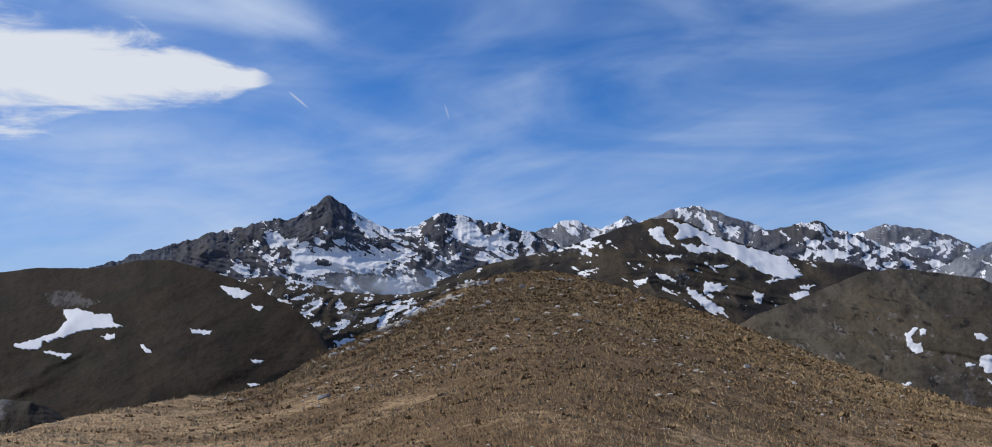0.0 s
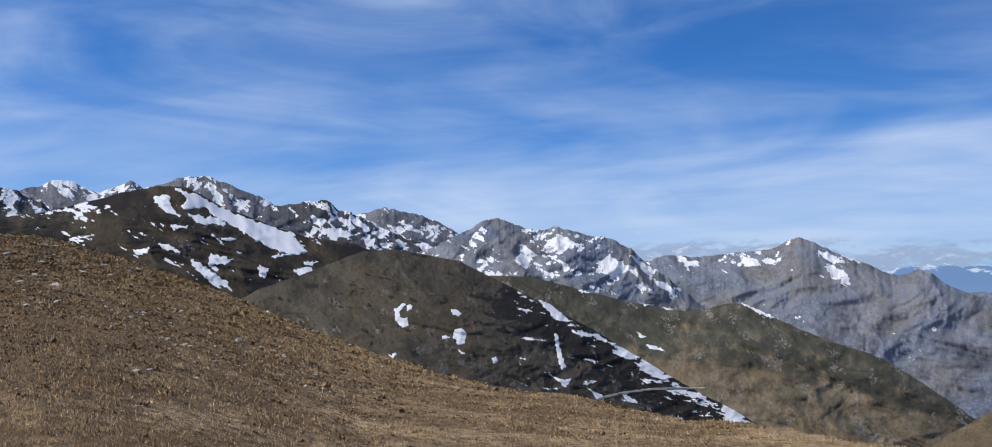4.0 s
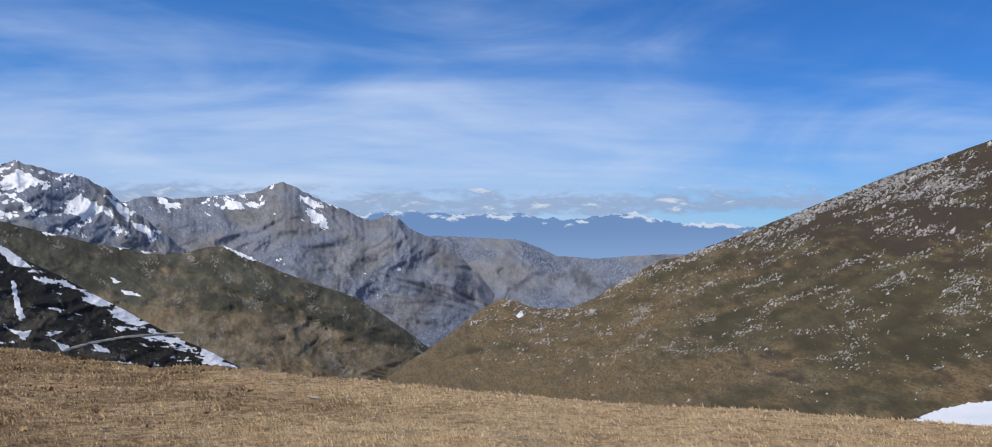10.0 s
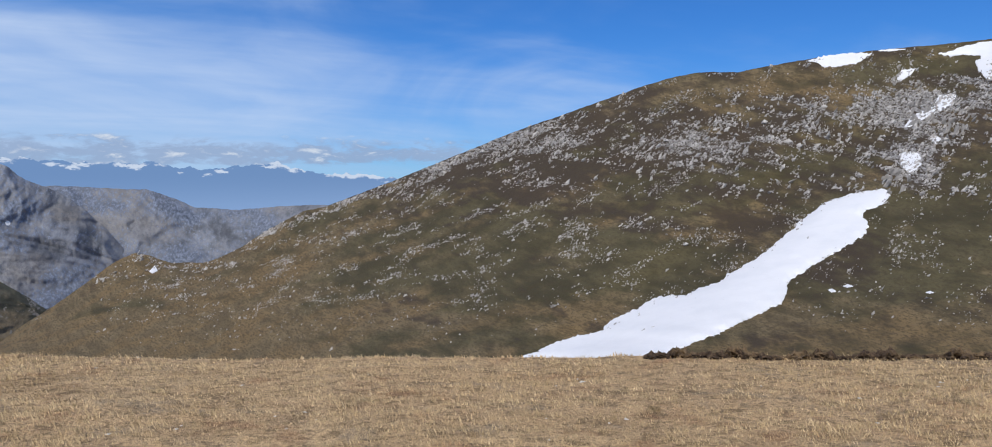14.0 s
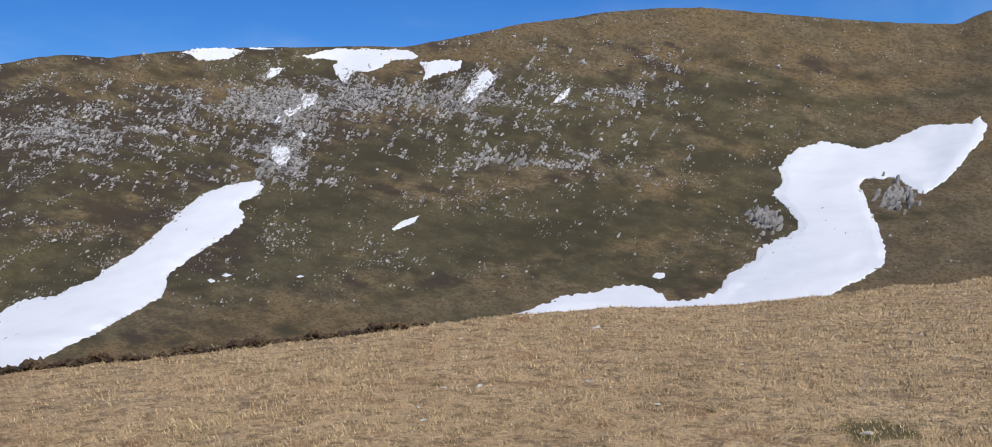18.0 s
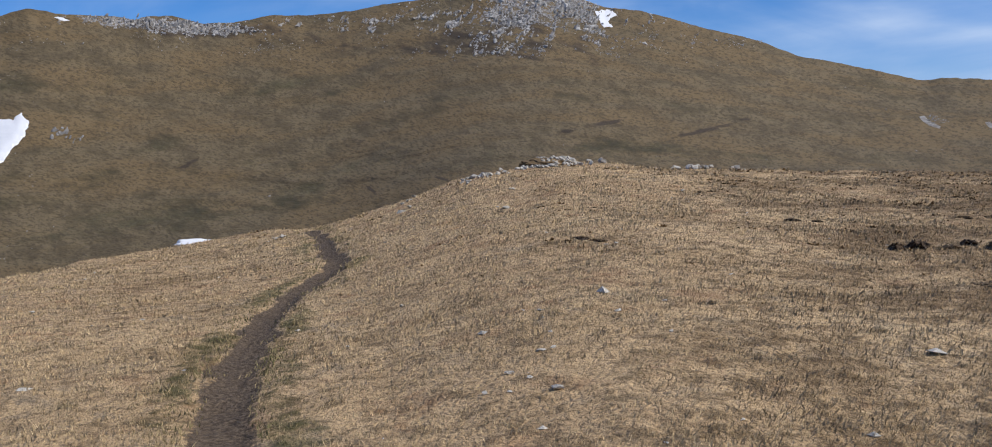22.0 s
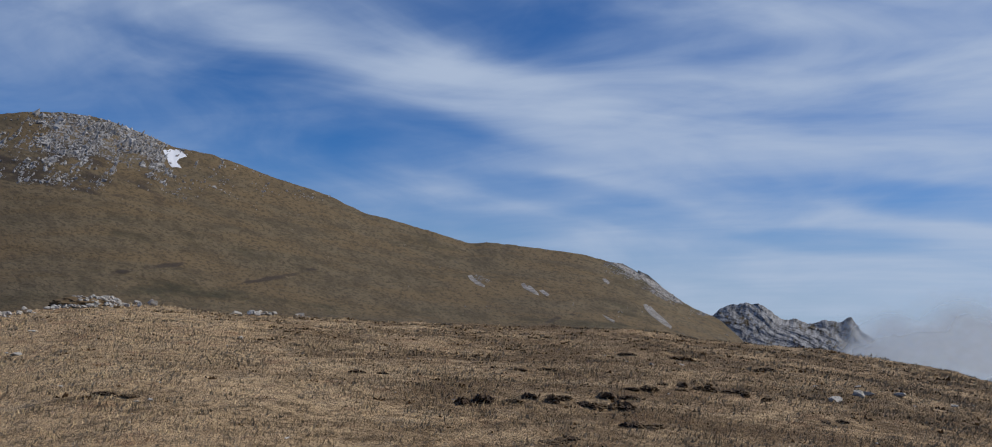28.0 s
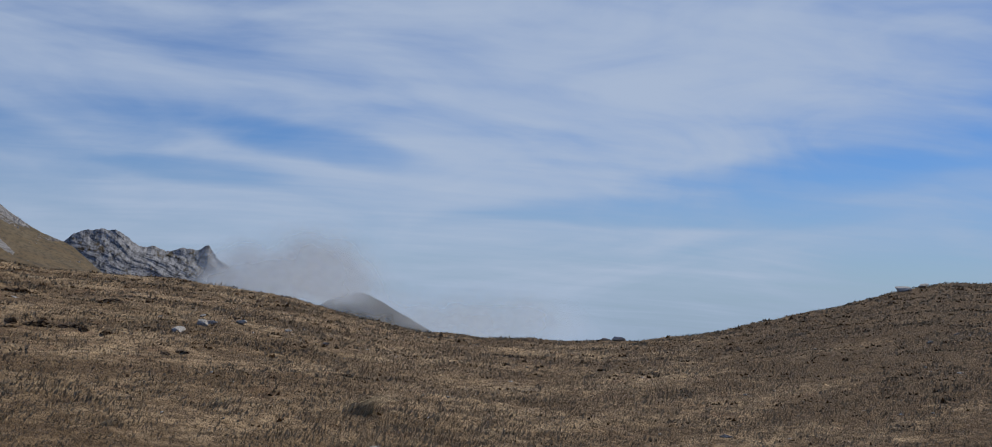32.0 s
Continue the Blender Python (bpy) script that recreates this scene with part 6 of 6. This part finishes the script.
stone_pile("stone_pile", [(173.2, 26.8, 0.5, 44, 0.085), (172.2, 26.4, 0.3, 12, 0.07), (174.6, 27.4, 0.2, 4, 0.12)], "low row of pale stones on the brow of the meadow", 3)
stone_pile("stone_pile", [(177.3, 28.25, 0.75, 95, 0.095), (176.0, 28.2, 0.2, 5, 0.14), (178.6, 28.6, 0.3, 14, 0.10)], "heap of pale stones on the brow of the meadow", 11, (177.3, 28.7, 0.8, 0.22))
stone_pile("stone_pile", [(180.5, 29.2, 0.25, 6, 0.13), (179.6, 29.2, 0.2, 3, 0.09)], "few pale stones in a row on the brow", 19)
stone_pile("stone_pile", [(161.6, 28.5, 0.3, 8, 0.08), (168.6, 27.5, 0.6, 10, 0.09)], "small grey stones beside the path's bend", 27)
stone_pile("stone_pile", [(186.0, 31.0, 0.6, 16, 0.13), (188.5, 31.5, 0.5, 7, 0.10)], "scattered dark stones on the meadow's brow", 35)
stone_pile("stone_pile", [(-6.3, 41, 0.6, 26, 0.22), (-4.6, 46, 0.7, 26, 0.24), (-3.2, 53, 0.7, 30, 0.30), (-1.8, 59, 0.8, 32, 0.32), (-7.6, 36, 0.6, 20, 0.18), (-9.4, 33, 0.7, 14, 0.15)], "pale limestone slabs along the edge of the mound", 43)
stone_pile("stone_pile", [(4.0, 58, 0.5, 8, 0.2), (0.8, 50, 0.9, 12, 0.17), (7.0, 46, 1.8, 12, 0.13), (-1.0, 36, 2.0, 10, 0.12), (3, 30, 3.0, 12, 0.10)], "grey stones breaking through the mound's heath", 51)


m_slab, n_slab, b_slab = material("weathered_slab", 0.9)
slab_pos = n_slab.add("ShaderNodeNewGeometry").outputs["Position"]
slab_a, slab_f = n_slab.noise(slab_pos, 0.35, 5.0, 0.6), n_slab.noise(slab_pos, 1.6, 6.0, 0.7)
slab_c = n_slab.mix(n_slab.step(slab_a, 0.35, 0.65), (0.30, 0.27, 0.235), (0.60, 0.555, 0.50))
n_slab.put(b_slab.inputs["Base Color"], n_slab.mix(n_slab.math("MULTIPLY", n_slab.step(slab_f, 0.48, 0.62), 0.5), slab_c, (0.10, 0.088, 0.07)))
relief(n_slab, b_slab, n_slab.math("ADD", slab_a, slab_f), 1.0, 1.2)
for k, run in enumerate(([(210.80, 1.19), (211.10, 1.30), (211.39, 0.95), (211.87, 0.56), (212.31, 0.09), (212.20, -0.06), (211.83, 0.26), (211.31, 0.61), (210.95, 0.85)], [(203.49, 2.29), (203.73, 2.29), (204.11, 1.92), (204.24, 1.69), (204.00, 1.77), (203.73, 2.03)], [(208.01, 0.69), (208.30, 0.57), (208.80, 0.30), (208.73, 0.19), (208.33, 0.39)], [(199.81, 2.77), (200.10, 2.81), (200.33, 2.52), (200.92, 2.20), (200.85, 2.08), (200.33, 2.25), (200.00, 2.51)], [(203.10, 2.38), (203.35, 2.43), (203.57, 2.18), (204.21, 1.83), (204.11, 1.71), (203.61, 1.95), (203.25, 2.16)],
                          [(204.25, 2.01), (204.49, 2.06), (204.88, 1.78), (204.74, 1.66), (204.43, 1.83)], [(208.18, 2.87), (208.39, 2.88), (208.66, 2.63), (208.52, 2.52), (208.29, 2.69)], [(210.63, 1.37), (210.86, 1.41), (211.15, 1.03), (211.59, 0.67), (212.10, 0.20), (212.00, 0.05), (211.53, 0.38), (211.05, 0.75), (210.76, 1.05)],
                          [(208.85, 3.90), (209.45, 3.84), (210.05, 3.53), (210.51, 3.25), (210.37, 3.04), (209.85, 3.24), (209.32, 3.51)], [(210.38, 3.46), (211.02, 3.19), (211.60, 2.71), (212.11, 2.30), (212.80, 1.76), (213.04, 1.56), (212.61, 1.58), (211.98, 1.95), (211.34, 2.35), (210.76, 2.83), (210.44, 3.11)])):
    snow_patch(hill, run, "pale limestone slab slanting down the grassy ridge", 0.012, 1.6, 160 + k, "slabs on the ridge", "limestone_slab", m_slab, "rock slab")

def hummock(name, az, r, long, high, seed, label, category, group="peat edges on the meadow"):
    """A broken edge of turf with bare dark peat under it."""
    rng = random.Random(seed)
    x, y, z = on_ground(az, r)
    bm = bmesh.new()
    bmesh.ops.create_icosphere(bm, subdivisions=4, radius=1.0)
    off = Vector((seed * 3.1, 0, 0))
    for v in bm.verts:
        d = v.co.copy()
        lump = 1 + 0.85 * noise.noise(Vector((d.x * long * 7, d.y * 1.6, d.z)) + off) + 0.75 * noise.noise(Vector((d.x * long * 19, d.y * 6, d.z * 5)) + off)
        v.co = Vector((d.x * long * 0.55, d.y * (0.10 + high * 0.7) * lump + 0.07 * noise.noise(Vector((d.x * long * 3, 3.3, 0)) + off), d.z * high * 0.66 * max(lump, 0.15)))
    me = bpy.data.meshes.new(name)
    bm.to_mesh(me)
    bm.free()
    me.materials.append(M_PEAT)
    ob = new(name, me)
    ob.matrix_world = pose(x, y, z, 0, 0, -az + rng.uniform(-12, 12))
    return tagged(ob, label, category, group)


for k, (a, r, lo, hi) in enumerate([(194.9, 13.3, 0.5, 0.15), (196.5, 13.5, 0.7, 0.09), (198.6, 13.7, 0.6, 0.13), (200.3, 13.7, 0.5, 0.07), (201.9, 13.3, 0.7, 0.11), (202.8, 14.2, 0.6, 0.12), (207.2, 22.2, 1.6, 0.13), (205.8, 15.5, 0.9, 0.09), (204.4, 15.2, 0.5, 0.08),
                                    (208.9, 16.0, 0.8, 0.09), (212.0, 21.1, 0.9, 0.10), (210.5, 15.5, 0.5, 0.08), (206.5, 16.2, 0.5, 0.10), (203.0, 12.2, 0.6, 0.06), (198.0, 11.0, 0.5, 0.05), (199.5, 17.5, 0.8, 0.06), (213.5, 14.0, 0.5, 0.06), (190.5, 16.0, 0.7, 0.05), (222.5, 13.5, 0.5, 0.05), (178, 13.0, 0.5, 0.04)]):
    for j in range(2):
        hummock("peat_hummock", a + (j - 0.5) * lo * 1.9, r + 0.12 * math.sin(7 * k + 3 * j), lo * (0.36 + 0.12 * math.sin(5 * k + j)), hi * (0.62 + 0.2 * math.sin(3 * k + 2 * j)), 100 + 2 * k + j, "low broken turf edge with bare dark peat", "peat")
for k, a in enumerate(np.arange(94.5, 117, 1.15)):
    hummock("eroded_bank", a, float(soft_curve(BROW_R, np.array([a]), 3.0)[0]) * 0.985, 0.34, 0.10 + 0.05 * math.sin(k * 1.9), 300 + k, "dark eroded earth bank along the meadow's brow", "earth bank", "earth bank along the brow")


def tussock(az, r, blades, high, seed, wind, label):
    """A clump of long dry grass, bent over by the wind."""
    rng = np.random.default_rng(seed)
    x, y, z = on_ground(az, r)
    V, F = [], []
    for k in range(blades):
        h, a = high * rng.uniform(0.5, 1.2), rng.uniform(0, 6.283)
        p = np.array([rng.normal(0, high * 0.35), rng.normal(0, high * 0.22), -0.02])
        d = np.array([math.cos(a), math.sin(a), 0]) * 0.35 + wind
        w = np.array([-math.sin(a), math.cos(a), 0]) * 0.004
        i = len(V)
        for t in (0, 0.4, 0.75, 1.0):
            c = p + np.array([0, 0, h * (t - 0.42 * t * t)]) + d * h * t * t
            V += [c - w * (1 - 0.8 * t), c + w * (1 - 0.8 * t)]
        F += [(i + 2 * j, i + 2 * j + 1, i + 2 * j + 3, i + 2 * j + 2) for j in range(3)]
    ob = mesh_object("grass_tussock", V, F, M_GRASS, False)
    ob.location = (x, y, z)
    return tagged(ob, label, "grass", "tussocks", "stuff")


tussock(220.2, 10.6, 260, 0.30, 1, np.array([-0.5, 0.75, 0]), "pale clump of long dry grass bent by wind")
for k, (a, r, h) in enumerate([(224, 9.0, 0.16), (231, 8.5, 0.14), (213, 10.5, 0.14), (207, 9.5, 0.12), (240, 9.5, 0.13), (191, 8.5, 0.11), (183, 9.0, 0.10), (150, 8.6, 0.10), (133, 8.0, 0.10), (118, 9.0, 0.11), (95, 8.5, 0.11), (78, 9.2, 0.11), (66, 10.0, 0.12), (52, 11.0, 0.13), (36, 13.0, 0.13), (12, 14.0, 0.14)]):
    tussock(a, r, 90, h, 20 + k, np.array([-0.35, 0.45, 0]), "small clump of dry straw-coloured grass")
for k, (a, e) in enumerate([(220.39, -1.41), (221.86, -1.87), (222.68, -1.70), (223.80, -1.84), (227.20, -2.64)]):
    tussock(a, 29.0, 60, 0.30, 60 + k, np.array([-0.2, 0.1, 0]), "dark upright heath clump on the brow")
for k, ((a, e), sz) in enumerate(zip([(259.84, 0.31), (260.94, 0.47), (242.76, -3.61), (242.01, -3.74)], (0.30, 0.2, 0.2, 0.14))):
    place_stone(a, float(soft_curve(BROW_R, np.array([a]), 3.0)[0]) * 0.98, sz, 61 + k, None, "dark weathered rock on the skyline of the meadow", 0.0)


def snow_bank(az, r, long, high, label):
    """A small bank of old snow lying on the near brow."""
    x, y, z = on_ground(az, r)
    bm = bmesh.new()
    bmesh.ops.create_icosphere(bm, subdivisions=4, radius=1.0)
    for v in bm.verts:
        d = v.co.copy()
        k = 1 + 0.25 * noise.noise(d * 1.7) + 0.10 * noise.noise(d * 5)
        v.co = Vector((d.x * long * k * (1 - 0.25 * d.x), d.y * long * 0.45 * k, d.z * high * k))
    me = bpy.data.meshes.new("snow_patch")
    bm.to_mesh(me)
    bm.free()
    for p in me.polygons:
        p.use_smooth = True
    me.materials.append(M_SNOW)
    ob = new("snow_patch", me)
    ob.matrix_world = pose(x, y, z, 0, 0, 180 - az)
    return tagged(ob, label, "snow", "snow patches")


snow_bank(157.0, 38.0, 1.05, 0.30, "small bank of old snow on the meadow's brow")

# ---- track, hut and mist far off ----
m_track, n_track, b_track = material("gravel_track", 0.95)
n_track.put(b_track.inputs["Base Color"], n_track.mix(n_track.noise(n_track.add("ShaderNodeNewGeometry").outputs["Position"], 0.3), (0.22, 0.20, 0.17), (0.36, 0.34, 0.30)))
snow_patch(knoll, [(36.09, -5.14), (37.66, -4.78), (39.55, -4.53), (41.08, -4.50), (42.63, -4.46), (42.70, -4.62), (41.08, -4.62), (39.55, -4.69), (37.66, -4.93), (36.24, -5.30)], "pale gravel track cut across the dark slope", 0.02, 0.6, 140, "", "mountain_track", m_track, "track")


def part(name, bm, mat, parent, label=""):
    me = bpy.data.meshes.new(name)
    bm.to_mesh(me)
    bm.free()
    me.materials.append(mat)
    ob = new(name, me)
    ob.parent = parent
    return tagged(ob, label)


def summit_hut():
    """A tiny hut on the shoulder of the peak."""
    a, e = (-13.64, 7.79)
    x, y, z = polar(np.array([a]), np.array([e]), np.array([3985.0]))[0]
    hut = new("summit_hut")
    hut.matrix_world = pose(x, y, z - 3, 0, 0, -a + 20)
    bm = bmesh.new()
    bmesh.ops.create_cube(bm, size=1.0, matrix=Matrix.Translation((0, 0, 4)) @ Matrix.Diagonal((11, 8, 8, 1)))
    part("wall", bm, M_ROCKY, hut)
    bm = bmesh.new()
    v = [bm.verts.new(p) for p in ((-6.5, -5, 8), (6.5, -5, 8), (6.5, 5, 8), (-6.5, 5, 8), (-6.5, 0, 12), (6.5, 0, 12))]
    for f in ((0, 1, 5, 4), (2, 3, 4, 5), (0, 4, 3), (1, 2, 5), (3, 2, 1, 0)):
        bm.faces.new([v[i] for i in f])
    part("roof", bm, M_PEAT, hut, "dark pitched roof")
    tagged(hut, "tiny dark hut on the shoulder of the peak", "hut")


summit_hut()


def mist_material():
    m = bpy.data.materials.new("drifting_mist")
    m.use_nodes = True
    n = Nodes(m.node_tree)
    att = n.add("ShaderNodeAttribute", attribute_name="mask")
    sep = n.add("ShaderNodeSeparateColor")
    n.link(att.outputs["Color"], sep.inputs[0])
    pos = n.add("ShaderNodeNewGeometry").outputs["Position"]
    f = n.noise(pos, 0.016, 4.0, 0.5)
    alpha = n.math("MULTIPLY", sep.outputs[0], n.step(f, 0.30, 0.62, 0.55, 1.0), clamp=True)
    dif, tra, clear = n.add("ShaderNodeBsdfDiffuse"), n.add("ShaderNodeBsdfTranslucent"), n.add("ShaderNodeBsdfTransparent")
    for k in (dif, tra):
        k.inputs[0].default_value = (0.90, 0.97, 1.0, 1)
    both, out = n.add("ShaderNodeMixShader"), n.add("ShaderNodeMixShader")
    n.link(dif.outputs[0], both.inputs[1])
    n.link(tra.outputs[0], both.inputs[2])
    n.put(out.inputs[0], alpha)
    n.link(clear.outputs[0], out.inputs[1])
    n.link(both.outputs[0], out.inputs[2])
    n.link(out.outputs[0], n.add("ShaderNodeOutputMaterial").inputs[0])
    return m


M_MIST = mist_material()


def mist_bank(spots, r0, seed, label, parent=None):
    """Layers of thin cloud that swell and thin out over a range of directions."""
    az = np.arange(min(k[0] - 2.2 * k[2] for k in spots), max(k[0] + 2.2 * k[2] for k in spots), 0.12)
    el = np.arange(min(k[1] - 2.2 * k[3] for k in spots), max(k[1] + 2.2 * k[3] for k in spots), 0.12)
    A, E = np.meshgrid(az, el)
    n1 = fbm(A / 2.8, E / 1.7, 4, seed, 0.5)
    body = blobs(A + 0.5 * n1, E + 0.4 * fbm(A / 2.0, E / 1.2, 5, seed + 4), spots)
    r = r0 + 0 * A
    ob = mesh_object("mist_layer", polar(A, E, r).reshape(-1, 3), grid_faces(len(el), len(az))[:, ::-1], M_MIST)
    dens = np.clip(body * (1.5 + 0.8 * n1) - 0.05, 0, 0.96)
    edge = np.minimum(np.minimum(A - az[0], az[-1] - A), np.minimum(E - el[0], el[-1] - E))
    set_mask(ob, (dens * smooth(edge, 0, 0.8)).ravel(), 0 * dens.ravel(), 0 * dens.ravel(), 1 + 0 * dens.ravel())
    ob.parent = parent
    return ob


mist = new("mist")
tagged(mist, "grey-white mist drifting up from the valley", "mist", kind="stuff")
MIST = [(225.19, -1.02), (229.11, -0.31), (232.61, -1.94), (240.71, -2.81), (223.25, -1.76), (236.48, -3.15), (231.45, -0.75)]
mist_bank([(a, e, w, h, k) for (a, e), (w, h, k) in zip(MIST, [(2.2, 1.7, 1.0), (2.3, 1.8, 1.1), (2.4, 1.2, 0.15), (3.6, 1.6, 0.40), (1.4, 1.3, 0.6), (4.0, 1.2, 0.25), (1.6, 1.3, 0.30)])], 455, 5, "", mist)
mist_bank([(a, e, w, h, k) for (a, e), (w, h, k) in zip(MIST, [(2.2, 1.5, 0.4), (2.4, 2.0, 0.45), (3.0, 1.2, 0.10), (4.0, 1.4, 0.3), (1.4, 1.3, 0.4), (4.0, 1.0, 0.12)])], 420, 15, "", mist)
VALLEY = [(-8.41, 3.88), (-5.70, 3.66), (-10.33, 3.50), (-3.34, 4.22)]
mist_bank([(a, e, w, h, k) for (a, e), (w, h, k) in zip(VALLEY, [(2.6, 0.8, 0.24), (2.4, 0.7, 0.26), (2.2, 0.6, 0.2), (1.8, 1.2, 0.14)])], 2400, 25, "", mist)
